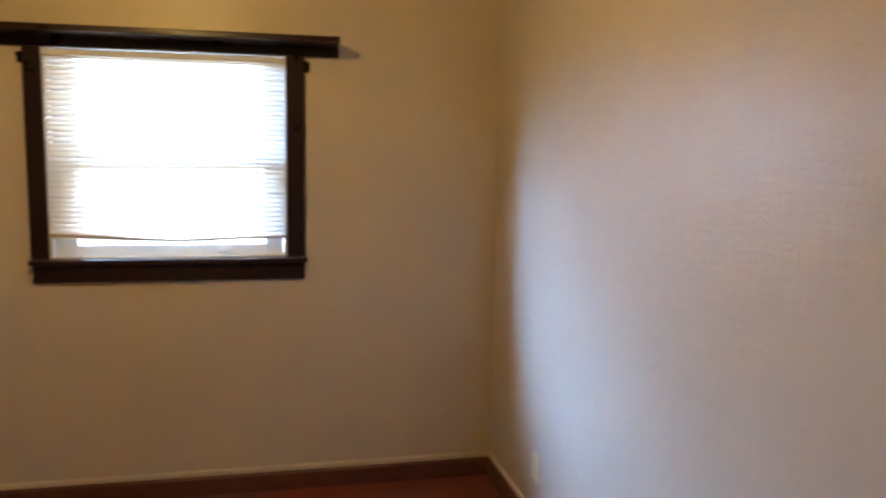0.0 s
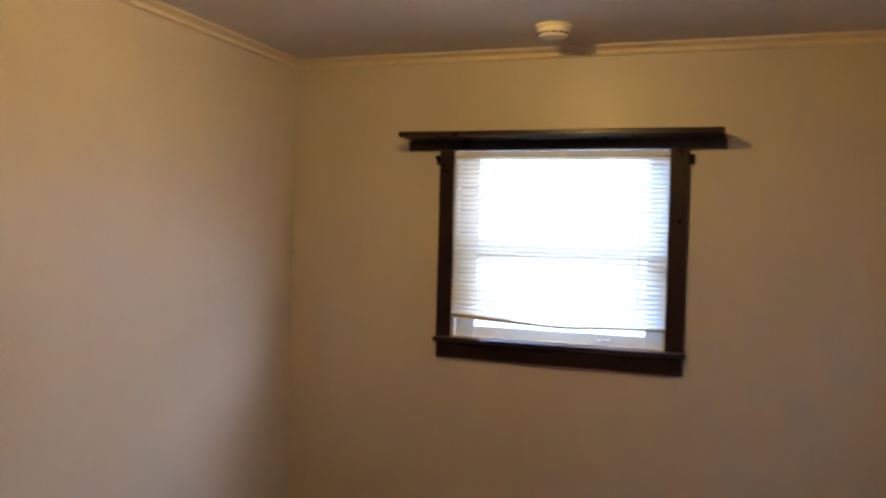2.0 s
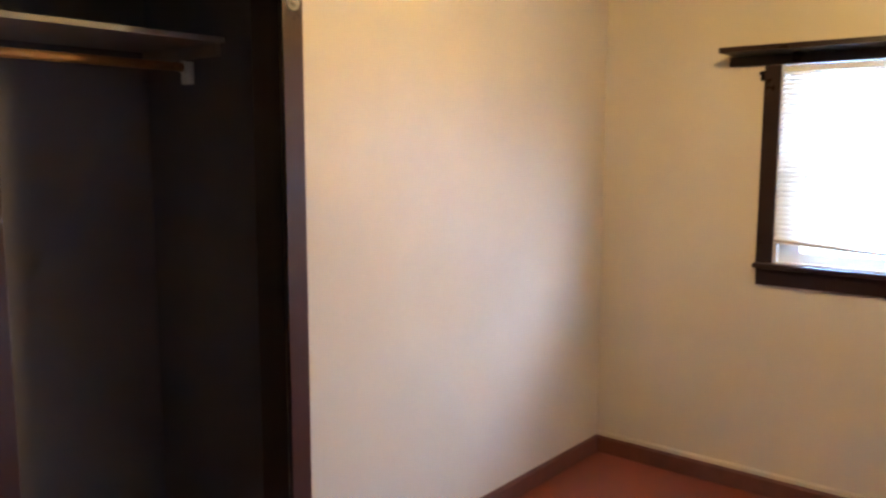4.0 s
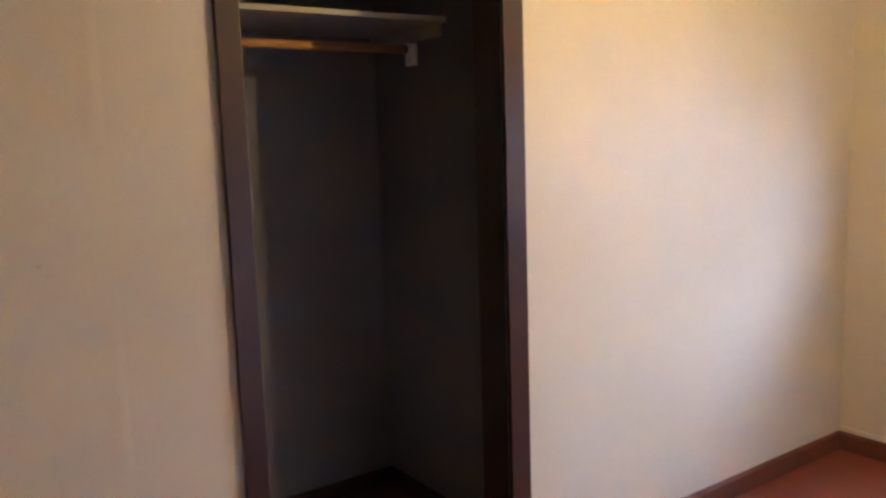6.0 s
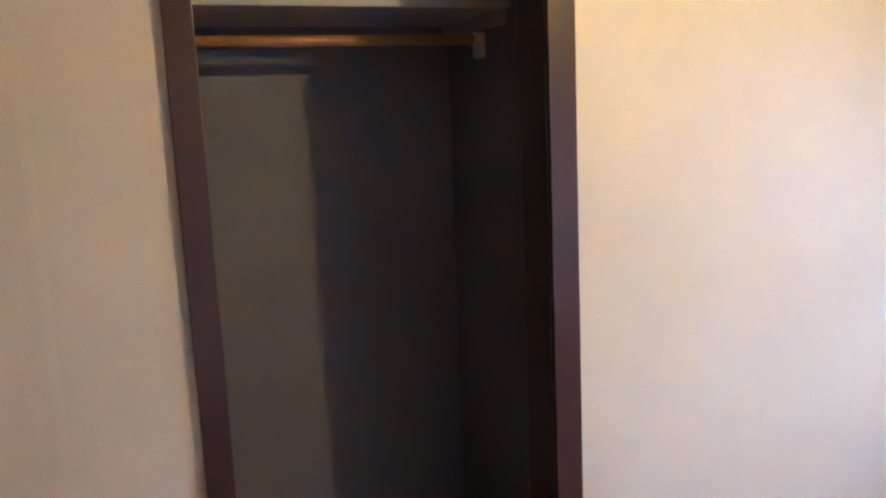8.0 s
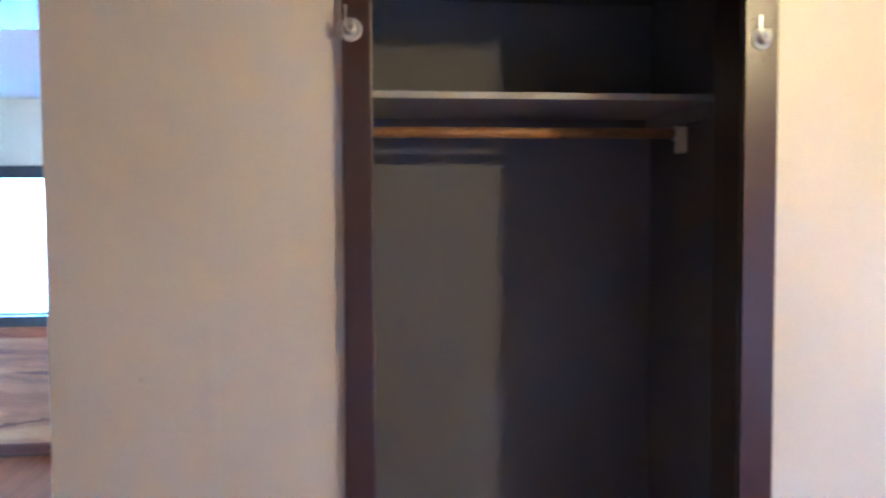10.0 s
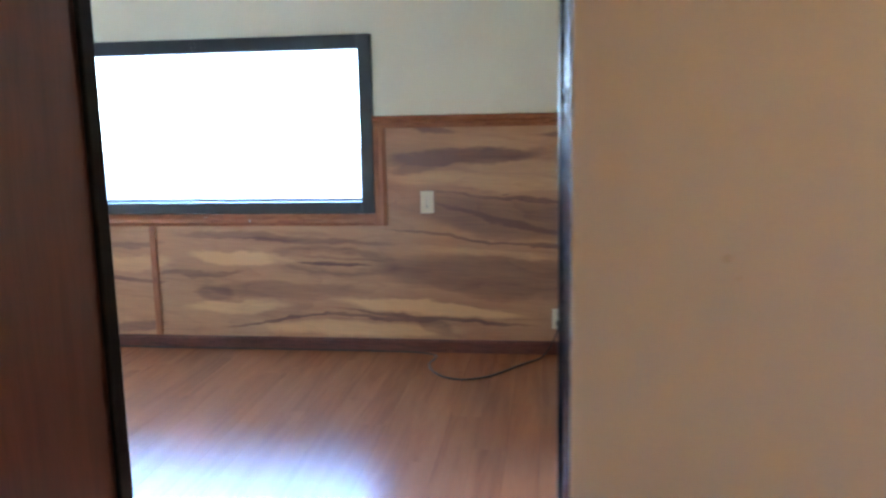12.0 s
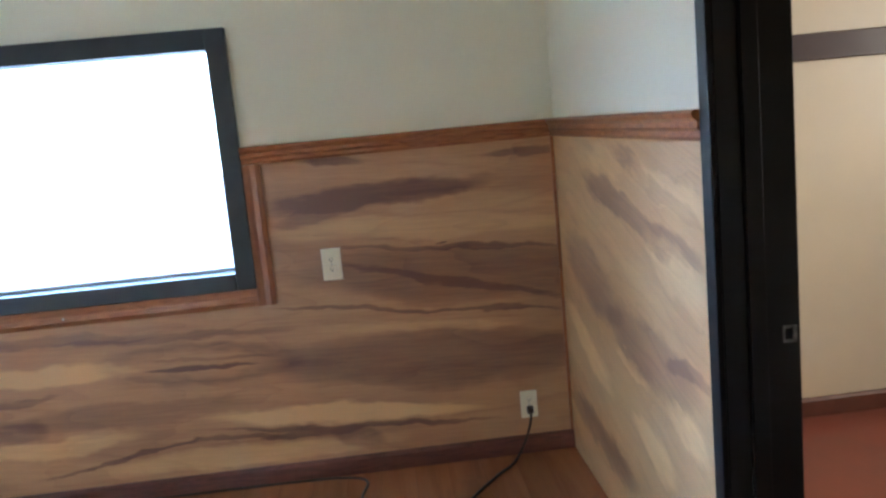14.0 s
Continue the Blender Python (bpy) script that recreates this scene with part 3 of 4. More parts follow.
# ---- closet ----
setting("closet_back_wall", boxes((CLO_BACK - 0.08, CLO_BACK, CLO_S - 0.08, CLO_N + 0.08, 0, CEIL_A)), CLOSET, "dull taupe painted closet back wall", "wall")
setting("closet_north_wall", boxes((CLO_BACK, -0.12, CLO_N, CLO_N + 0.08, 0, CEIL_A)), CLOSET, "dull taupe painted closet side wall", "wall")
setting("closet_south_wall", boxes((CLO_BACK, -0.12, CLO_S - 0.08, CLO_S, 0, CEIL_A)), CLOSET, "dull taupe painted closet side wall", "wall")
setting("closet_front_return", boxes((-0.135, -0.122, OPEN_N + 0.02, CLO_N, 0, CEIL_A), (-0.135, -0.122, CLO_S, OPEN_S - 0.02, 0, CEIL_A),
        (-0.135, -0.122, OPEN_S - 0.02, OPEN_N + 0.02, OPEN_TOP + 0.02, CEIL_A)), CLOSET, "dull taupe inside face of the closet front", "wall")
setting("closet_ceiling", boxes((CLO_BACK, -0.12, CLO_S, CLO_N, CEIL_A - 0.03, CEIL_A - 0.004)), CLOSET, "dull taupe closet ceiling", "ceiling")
setting("closet_floor", boxes((CLO_BACK, -0.12, CLO_S, CLO_N, -0.01, 0.004)), BASE_BROWN, "dark brown painted closet floor", "floor")
baseboard("closet_baseboard_back", 'y', CLO_S, CLO_N, CLO_BACK + 0.001, 1, 0.004, 0.07, TRIM, "dark brown closet baseboard")
baseboard("closet_baseboard_side", 'x', CLO_BACK, -0.13, CLO_N - 0.001, -1, 0.004, 0.07, TRIM, "dark brown closet baseboard")

closet_frame = tagged(new("closet_door_frame"), "dark brown painted closet door casing, no door hung", "door frame", kind="structure")
part("casing", boxes((0.001, 0.020, OPEN_N, -2.004, 0, OPEN_TOP), bevel=0.003), TRIM, closet_frame)
part("casing", boxes((0.001, 0.020, -2.996, OPEN_S, 0, OPEN_TOP), bevel=0.003), TRIM, closet_frame)
part("head_casing", boxes((0.001, 0.024, -3.03, -1.99, OPEN_TOP + 0.001, 2.376), bevel=0.003), TRIM, closet_frame)
part("jamb", boxes((-0.136, 0.0, OPEN_N - 0.002, OPEN_N + 0.018, 0, OPEN_TOP), bevel=0.002), TRIM, closet_frame)
part("jamb", boxes((-0.136, 0.0, OPEN_S - 0.018, OPEN_S + 0.002, 0, OPEN_TOP), bevel=0.002), TRIM, closet_frame)
part("head_jamb", boxes((-0.136, 0.0, OPEN_S, OPEN_N, OPEN_TOP - 0.002, OPEN_TOP + 0.018), bevel=0.002), TRIM, closet_frame)

shelf = thing("closet_shelf", (-0.8, -2.5, 1.985), "grey-white painted wooden shelf across the closet", "shelf")
part("board", boxes((CLO_BACK + 0.001, -0.53, CLO_S + 0.001, CLO_N - 0.001, 1.984, 2.004), bevel=0.002), SHELF, shelf)
part("cleat", boxes((CLO_BACK + 0.002, -0.56, CLO_N - 0.020, CLO_N - 0.001, 1.938, 1.983), bevel=0.002), SHELF, shelf)
part("cleat", boxes((CLO_BACK + 0.002, -0.56, CLO_S + 0.001, CLO_S + 0.020, 1.938, 1.983), bevel=0.002), SHELF, shelf)

rod = thing("clothes_rod", (-0.76, -2.5, 1.908), "bare round wooden clothes rod under the closet shelf", "clothes rod")
part("pole", cylinder(bmesh.new(), (-0.76, (CLO_N + CLO_S) / 2, 1.908), 0.017, 0.017, CLO_N - CLO_S - 0.05, 'y'), ROD, rod, smooth=True)
for yy, s in ((CLO_N, -1), (CLO_S, 1)):
    bm = boxes((-0.79, -0.73, yy + s * 0.001, yy + s * 0.024, 1.845, 1.93), bevel=0.006)
    cylinder(bm, (-0.76, yy + s * 0.030, 1.908), 0.026, 0.024, 0.014, 'y')
    part("bracket", bm, SASH, rod, "white painted rod bracket")


def clear_hook(y, z):
    """Round clear cup with a small steel hook."""
    h = thing("hook", (0.0205, y, z), "clear round suction hook on the closet casing", "hook", "closet casing hooks")
    bm = bmesh.new()
    cylinder(bm, (0.0235, y, z), 0.026, 0.024, 0.005, 'x')
    cylinder(bm, (0.030, y, z), 0.014, 0.008, 0.008, 'x')
    part("cup", bm, CLEAR, h, smooth=False)
    part("wire", tube([(0.036, y - 0.010, z + 0.05), (0.037, y - 0.010, z + 0.012), (0.041, y - 0.006, z - 0.004), (0.043, y, z - 0.008),
                       (0.041, y + 0.006, z - 0.002), (0.040, y + 0.008, z + 0.018)], 0.0028, 6, 6), STEEL, h, "bent steel wire")


clear_hook(-2.977, 2.055)
clear_hook(-2.046, 2.050)
# bare scratches in the casing paint round the second hook
for dy, dz, ln, tilt in ((0.026, 0.035, 0.018, 70), (-0.020, 0.045, 0.012, 20), (0.022, -0.034, 0.016, -30), (-0.024, -0.040, 0.010, 60), (0.006, -0.046, 0.014, 80), (0.030, 0.004, 0.012, 100)):
    ob = part("scratch", boxes((-0.0006, 0.0006, -ln / 2, ln / 2, -0.0012, 0.0012)), SATIN_BLACK, closet_frame, "dark scratch in the brown paint")
    ob.matrix_world = pose(0.0203, -2.046 + dy, 2.050 + dz, tilt, 0, 0)

# ---- bedroom window ----
wx0, wx1, wz0, wz1 = WIN
window_1 = tagged(new("window_1"), "double-hung window in dark brown casing with wide top shelf", "window", kind="structure")
part("cap_shelf", boxes((0.648, 2.060, -0.200, -0.001, 2.012, 2.036), bevel=0.004), WINDOW_TRIM, window_1, "dark brown ledge on top of the casing")
part("head_casing", boxes((0.633, 2.070, -0.024, -0.001, 1.966, 2.011), bevel=0.003), WINDOW_TRIM, window_1)
part("side_casing", boxes((0.790, wx0, -0.021, -0.001, 1.090, 1.966), bevel=0.003), WINDOW_TRIM, window_1)
part("side_casing", boxes((wx1, 1.922, -0.021, -0.001, 1.090, 1.966), bevel=0.003), WINDOW_TRIM, window_1)
part("window_sill", boxes((0.785, 1.930, -0.052, 0.10, 1.068, 1.090), bevel=0.005), WINDOW_TRIM, window_1)
part("apron", boxes((0.793, 1.918, -0.022, -0.001, 0.990, 1.067), bevel=0.003), WINDOW_TRIM, window_1)
part("jamb", boxes((wx0 - 0.001, wx0 + 0.012, 0.0, 0.155, 1.091, wz1), bevel=0.001), SASH, window_1)
part("jamb", boxes((wx1 - 0.012, wx1 + 0.001, 0.0, 0.155, 1.091, wz1), bevel=0.001), SASH, window_1)
part("head_jamb", boxes((wx0 + 0.012, wx1 - 0.012, 0.0, 0.155, wz1 - 0.014, wz1), bevel=0.001), SASH, window_1)


def sash(y, z0, z1, bottom):
    s = part("sash", boxes((wx0 + 0.014, 0.965, y, y + 0.024, z0, z1), (1.750, wx1 - 0.014, y, y + 0.024, z0, z1),
                           (0.965, 1.750, y, y + 0.024, z0, z0 + bottom), (0.965, 1.750, y, y + 0.024, z1 - 0.04, z1), bevel=0.003), SASH, window_1,
             "white painted wooden sash")
    p = part("pane", boxes((0.96, 1.755, y + 0.010, y + 0.014, z0 + bottom - 0.004, z1 - 0.036)), GLASS, s)
    p.visible_shadow = False
    return s


lower = sash(0.034, 1.092, 1.535, 0.052)
sash(0.060, 1.500, 1.970, 0.04)
part("sash_lift", tube([(1.545, 0.033, 1.117), (1.555, 0.018, 1.113), (1.585, 0.018, 1.117), (1.600, 0.033, 1.121)], 0.004, 6, 5), STEEL, lower, "small metal sash lift")
for xx in (0.780, 1.932):
    br = thing("curtain_bracket", (xx, -0.002, 1.925), "small dark metal curtain rod bracket beside the casing", "bracket", "curtain brackets")
    bm = boxes((xx - 0.010, xx + 0.010, -0.008, -0.001, 1.90, 1.945), bevel=0.002)
    cylinder(bm, (xx, -0.022, 1.932), 0.008, 0.008, 0.03, 'y', 12)
    part("arm", bm, BLACK, br)

# venetian blind: head rail, slats, sagging bottom rail, ladder cords
blind = thing("window_blind", (1.352, 0.03, 1.97), "white vinyl mini blind lowered with sagging bottom rail", "blind")
bx0, bx1 = wx0 + 0.0015, wx1 - 0.0015
part("head_rail", boxes((bx0, bx1, -0.019, 0.012, 1.936, 1.958), bevel=0.003), SASH, blind)


def slat_mesh(sag):
    """One curved slat, tilted nearly shut; sag bends it down in the middle."""
    bm = bmesh.new()
    rows = []
    nx = 14
    for k in range(5):
        u = (k / 4 - 0.5) * 0.0262
        crownz = 0.0016 * (1 - (u / 0.0131) ** 2)
        a = radians(46)
        yy, zz = u * math.cos(a) - crownz * math.sin(a), u * math.sin(a) + crownz * math.cos(a)
        rows.append([bm.verts.new((bx0 + (bx1 - bx0) * i / nx - 1.352, yy, zz - sag * math.sin(math.pi * i / nx) ** 1.2)) for i in range(nx + 1)])
    for r0, r1 in zip(rows, rows[1:]):
        for i in range(nx):
            bm.faces.new((r0[i], r0[i + 1], r1[i + 1], r1[i]))
    me = bpy.data.meshes.new("slat")
    bm.to_mesh(me)
    bm.free()
    me.materials.append(VINYL)
    me.polygons.foreach_set("use_smooth", [True] * len(me.polygons))
    return me


SLATS = 36
straight, bent, more_bent = slat_mesh(0.0), slat_mesh(0.008), slat_mesh(0.018)
for i in range(SLATS):
    z = 1.929 - i * 0.0211
    me = straight if i < 27 else bent if i < 33 else more_bent
    s = new("slat", me)
    s.parent = blind
    s.matrix_parent_inverse = Matrix.Translation((-1.352, -0.03, -1.97))
    s.location = (1.352, -0.006, z)
    s.rotation_euler = (radians(random.uniform(-5, 5)), radians(random.uniform(-0.25, 0.25)), 0)
part("bottom_rail", tube([(bx0, -0.010, 1.195), (1.10, -0.012, 1.184), (1.35, -0.014, 1.167), (1.60, -0.012, 1.175), (bx1, -0.010, 1.181)], 0.0075, 8, 6),
     material("aged_vinyl", (0.50, 0.42, 0.33), 0.5), blind, "yellowed sagging bottom rail", smooth=True)
for xx in (0.985, 1.72):
    part("cord", tube([(xx, -0.017, 1.93), (xx, -0.019, 1.5), (xx, -0.018, 1.185)], 0.0012, 5, 4), SASH, blind)

# ---- smoke alarm, outlets ----
alarm = thing("smoke_alarm", (1.395, -0.400, CEIL_A), "round cream plastic smoke alarm on the ceiling", "smoke alarm")
bm = bmesh.new()
cylinder(bm, (1.395, -0.400, CEIL_A - 0.006), 0.074, 0.074, 0.012, 'z', 40)
part("base", bm, IVORY, alarm)
bm = bmesh.new()
cylinder(bm, (1.395, -0.400, CEIL_A - 0.029), 0.058, 0.068, 0.034, 'z', 40)
bmesh.ops.bevel(bm, geom=list(bm.edges), offset=0.004, segments=2, affect='EDGES')
body = part("cover", bm, IVORY, alarm, smooth=False)
for k in range(6):
    a = radians(200 + k * 28)
    part("vent", boxes((-0.012, 0.012, -0.003, 0.003, -0.003, 0.003)), SLOT, body).matrix_world = \
        Matrix.Translation((1.395 + 0.0605 * math.cos(a), -0.400 + 0.0605 * math.sin(a), CEIL_A - 0.036)) @ Matrix.Rotation(a + math.pi / 2, 4, 'Z')


def wall_plate(name, at, facing, label, category, w, h):
    """Cover plate on a wall; facing is +1 for a wall looking to +x, -1 to -x."""
    x, y, z = at
    p = thing(name, at, label, category)
    part("cover_plate", boxes((x, x + facing * 0.006, y - w / 2, y + w / 2, z - h / 2, z + h / 2), bevel=0.002), IVORY, p)
    for dz in (0.0195, -0.0195):
        s = part("socket", boxes((x + facing * 0.005, x + facing * 0.0085, y - 0.016, y + 0.016, z + dz - 0.0145, z + dz + 0.0145), bevel=0.0015), IVORY, p)
        for dy in (-0.006, 0.006):
            part("slot", boxes((x + facing * 0.008, x + facing * 0.0090, y + dy - 0.0012, y + dy + 0.0012, z + dz - 0.003, z + dz + 0.006)), SLOT, s)
        part("slot", cylinder(bmesh.new(), (x + facing * 0.0085, y, z + dz - 0.008), 0.0025, 0.0025, 0.001, 'x', 10), SLOT, s)
    part("screw", cylinder(bmesh.new(), (x + facing * 0.0065, y, z), 0.003, 0.003, 0.002, 'x', 10), STEEL, p)
    return p


wall_plate("wall_outlet", (EAST, -0.672, 0.306), -1, "ivory duplex outlet low on the cream wall", "outlet", 0.072, 0.116)
wall_plate("wall_outlet", (B_WEST + 0.007, -4.361, 0.990), 1, "empty ivory duplex outlet halfway up the plywood wainscot", "outlet", 0.078, 0.130)
wall_plate("wall_outlet", (B_WEST + 0.007, -3.603, 0.303), 1, "ivory duplex outlet with a plug in it, on plywood", "outlet", 0.072, 0.118)

# ---- deep doorway between the rooms ----
doorway = tagged(new("door_frame_1"), "deep dark-painted doorway lining between bedroom and panelled room", "door frame", kind="structure")
NX = (-0.10, -0.345, 1.03, 1.52)     # extent of the dark reflection set into the lining
N0, N1 = DOOR_N, DOOR_N + 0.020
part("lining", boxes((NX[0], -0.015, N0, N1, 0, DOOR_TOP), bevel=0.0008), BLACK, doorway, "glossy black painted jamb")
part("lining", boxes((NX[1], NX[0], N0 + 0.001, N1, NX[3], DOOR_TOP), (NX[1], NX[0], N0 + 0.001, N1, 0, NX[2])), BLACK, doorway, "glossy black painted jamb")
part("lining", boxes((B_EAST, NX[1], N0, N1, 0, DOOR_TOP), bevel=0.003), BLACK, doorway, "glossy black painted jamb")
# matte black patch, slightly sunk, standing for a dark reflection in the gloss
part("dark_reflection", boxes((NX[1], NX[0], N0 + 0.005, N1, NX[2], NX[3])), MATTE_BLACK, doorway, "dull black sunk patch for a dark reflection in the jamb")
part("stop", boxes((-0.405, -0.370, N0 - 0.010, N0 - 0.001, FLOOR_B, DOOR_TOP - 0.02), bevel=0.003), BLACK, doorway)
part("lining", boxes((B_EAST, -0.004, DOOR_S - 0.024, DOOR_S, 0, DOOR_TOP), bevel=0.003), DOOR_BROWN, doorway, "dark red-brown stained wooden lining")
part("stop", boxes((B_EAST - 0.02, -0.425, DOOR_S + 0.0005, DOOR_S + 0.012, FLOOR_B, DOOR_TOP - 0.02), bevel=0.003), SATIN_BLACK, doorway)
part("head_lining", boxes((B_EAST, -0.004, DOOR_S, DOOR_N, DOOR_TOP, DOOR_TOP + 0.024), bevel=0.003), BLACK, doorway)
part("casing", boxes((B_EAST - 0.020, B_EAST - 0.001, DOOR_N + 0.004, DOOR_N + 0.085, FLOOR_B, DOOR_TOP + 0.09), bevel=0.004), BLACK, doorway)
part("casing", boxes((B_EAST - 0.020, B_EAST - 0.001, DOOR_S - 0.085, DOOR_S - 0.002, FLOOR_B, DOOR_TOP + 0.09), bevel=0.004), BLACK, doorway)
part("head_casing", boxes((B_EAST - 0.021, B_EAST - 0.001, DOOR_S, DOOR_N + 0.003, DOOR_TOP + 0.006, DOOR_TOP + 0.09), bevel=0.004), BLACK, doorway)
part("threshold", boxes((B_EAST + 0.002, -0.002, DOOR_S + 0.001, DOOR_N - 0.001, -0.01, FLOOR_B + 0.004), bevel=0.004), DOOR_BROWN, doorway, "worn dark wooden threshold step")

# ---- panelled room ----
setting("subfloor", boxes((B_WEST - 0.1, B_EAST, B_SOUTH - 0.1, B_NORTH + 0.1, FLOOR_B - 0.12, FLOOR_B - 0.006)), UNDERFLOOR, "dark joints under the laminate planks", "floor")
setting("ceiling_sunroom", boxes((B_WEST - 0.1, B_EAST + 0.1, B_SOUTH - 0.1, B_NORTH + 0.1, CEIL_B, CEIL_B + 0.1)), WHITE_CEIL, "plain white painted ceiling", "ceiling")
setting("wall_window_side", wall_x(B_WEST - 0.16, B_WEST, B_SOUTH, B_NORTH, 0, CEIL_B, [BWIN]), OFFWHITE, "off-white painted wall above the wainscot", "wall")
setting("wall_doorway_side", wall_y(B_NORTH, B_NORTH + 0.15, B_WEST, B_EAST, 0, CEIL_B, [(CD_W - 0.02, CD_E + 0.02, 0, CD_TOP)]), OFFWHITE, "off-white painted wall with side doorway", "wall")
setting("wall_between", wall_x(B_EAST, -0.335, B_SOUTH, B_NORTH, 0, CEIL_B, [(DOOR_S - 0.022, DOOR_N + 0.022, 0, DOOR_TOP + 0.024)]), OFFWHITE, "off-white wall round the deep doorway", "wall")
setting("wall_fill", boxes((-0.335, -0.12, DOOR_N + 0.031, CLO_S - 0.08, 0, CEIL_B), (-0.335, -0.12, SOUTH, DOOR_S - 0.024, 0, CEIL_B),
                           (-0.335, -0.12, DOOR_S - 0.024, DOOR_N + 0.024, DOOR_TOP + 0.024, CEIL_B)), OFFWHITE, "solid wall core beside the doorway", "wall")
setting("wall_far_south", boxes((B_WEST, B_EAST, B_SOUTH - 0.12, B_SOUTH, 0, CEIL_B)), OFFWHITE, "off-white wall closing the panelled room", "wall")

RAIL0, RAIL1 = 1.420, 1.490
BASE1 = FLOOR_B + 0.078
# plywood sheets
w1 = tagged(new("wainscot_west"), "tan plywood wainscot with bold dark swirling grain", "wainscot", kind="structure")
TR_R, TR_L = -4.597, -4.668        # orange trim beside the window
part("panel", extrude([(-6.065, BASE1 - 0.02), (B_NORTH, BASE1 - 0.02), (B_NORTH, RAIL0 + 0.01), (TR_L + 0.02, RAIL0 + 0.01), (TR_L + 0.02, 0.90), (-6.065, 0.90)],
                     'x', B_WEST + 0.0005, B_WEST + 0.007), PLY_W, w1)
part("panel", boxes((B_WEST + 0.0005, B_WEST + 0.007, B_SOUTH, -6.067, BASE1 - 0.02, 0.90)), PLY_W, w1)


def rail_profile(base, s, z0, z1):
    """Moulded chair rail: thick lip, hollow and bead."""
    h = z1 - z0
    return [(base, z0), (base + s * 0.010, z0), (base + s * 0.014, z0 + h * 0.12), (base + s * 0.012, z0 + h * 0.30), (base + s * 0.020, z0 + h * 0.42),
            (base + s * 0.018, z0 + h * 0.62), (base + s * 0.028, z0 + h * 0.74), (base + s * 0.032, z0 + h * 0.90), (base + s * 0.028, z1), (base, z1)]


part("chair_rail", extrude(rail_profile(B_WEST + 0.0075, 1, RAIL0, RAIL1), 'y', TR_L, B_NORTH - 0.008), ORANGE, w1, "orange-stained moulded chair rail")
part("window_trim", extrude([(B_WEST + 0.0075, TR_L), (B_WEST + 0.026, TR_L), (B_WEST + 0.022, TR_L + 0.03), (B_WEST + 0.026, TR_R - 0.02), (B_WEST + 0.018, TR_R), (B_WEST + 0.0075, TR_R)],
                            'z', 0.853, RAIL0 - 0.001), ORANGE_UP, w1, "orange-stained trim board")
part("window_trim", extrude([(B_WEST + 0.0075, 0.853), (B_WEST + 0.018, 0.853), (B_WEST + 0.026, 0.872), (B_WEST + 0.022, 0.895), (B_WEST + 0.026, 0.925), (B_WEST + 0.0075, 0.925)],
                            'y', BWIN[0] - 0.12, TR_L - 0.001), ORANGE, w1, "orange-stained trim board")
for yy in (-6.065, -7.285):
    part("batten", boxes((B_WEST + 0.0075, B_WEST + 0.020, yy - 0.021, yy + 0.021, BASE1 + 0.001, 0.852), bevel=0.004), ORANGE_UP, w1)
part("corner_batten", boxes((B_WEST + 0.0075, B_WEST + 0.020, B_NORTH - 0.022, B_NORTH - 0.008, BASE1 + 0.001, RAIL0 - 0.001), bevel=0.004), ORANGE_UP, w1)
baseboard("baseboard_window_side", 'y', B_SOUTH, B_NORTH - 0.008, B_WEST + 0.0075, 1, FLOOR_B, 0.078, FLOOR_BASE, "dark red-brown stained baseboard", 0.016)

w2 = tagged(new("wainscot_north"), "tan plywood wainscot with wavy slanting grain", "wainscot", kind="structure")
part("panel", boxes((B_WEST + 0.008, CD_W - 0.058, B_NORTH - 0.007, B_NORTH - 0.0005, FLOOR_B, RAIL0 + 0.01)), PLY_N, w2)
part("panel", boxes((CD_E + 0.082, B_EAST, B_NORTH - 0.007, B_NORTH - 0.0005, FLOOR_B, RAIL0 - 0.024)), PLY_E, w2)
prof_n = rail_profile(B_NORTH - 0.0075, -1, RAIL0, RAIL1)
part("chair_rail", extrude(prof_n, 'x', B_WEST + 0.008, CD_W - 0.058), ORANGE, w2, "orange-stained moulded chair rail")
part("chair_rail", extrude([(v, z - 0.034) for v, z in prof_n], 'x', CD_E + 0.082, B_EAST - 0.001), ORANGE, w2, "orange-stained moulded chair rail")
for k in range(2):
    x0 = CD_E + 0.083 + k * 0.016
    part("batten", boxes((x0, x0 + 0.015, B_NORTH - 0.020 + k * 0.004, B_NORTH - 0.0075, FLOOR_B, RAIL0 - 0.035), bevel=0.003), ORANGE_UP, w2)

# side doorway
door_frame_2 = tagged(new("door_frame_2"), "black painted side door frame with bare strike plate", "door frame", kind="structure")
part("casing", boxes((CD_W - 0.058, CD_W - 0.004, B_NORTH - 0.022, B_NORTH - 0.001, FLOOR_B, CD_TOP + 0.09), bevel=0.004), SATIN_BLACK, door_frame_2)
part("casing", boxes((CD_E + 0.004, CD_E + 0.080, B_NORTH - 0.022, B_NORTH - 0.001, FLOOR_B, CD_TOP + 0.09), bevel=0.004), BLACK, door_frame_2)
part("head_casing", boxes((CD_W - 0.004, CD_E + 0.004, B_NORTH - 0.023, B_NORTH - 0.001, CD_TOP - 0.004, CD_TOP + 0.09), bevel=0.004), SATIN_BLACK, door_frame_2)
part("jamb", boxes((CD_W - 0.019, CD_W, B_NORTH - 0.010, B_NORTH + 0.165, FLOOR_B, CD_TOP), bevel=0.003), SATIN_BLACK, door_frame_2)
part("jamb", boxes((CD_E, CD_E + 0.019, B_NORTH - 0.010, B_NORTH + 0.165, FLOOR_B, CD_TOP), bevel=0.003), SATIN_BLACK, door_frame_2)
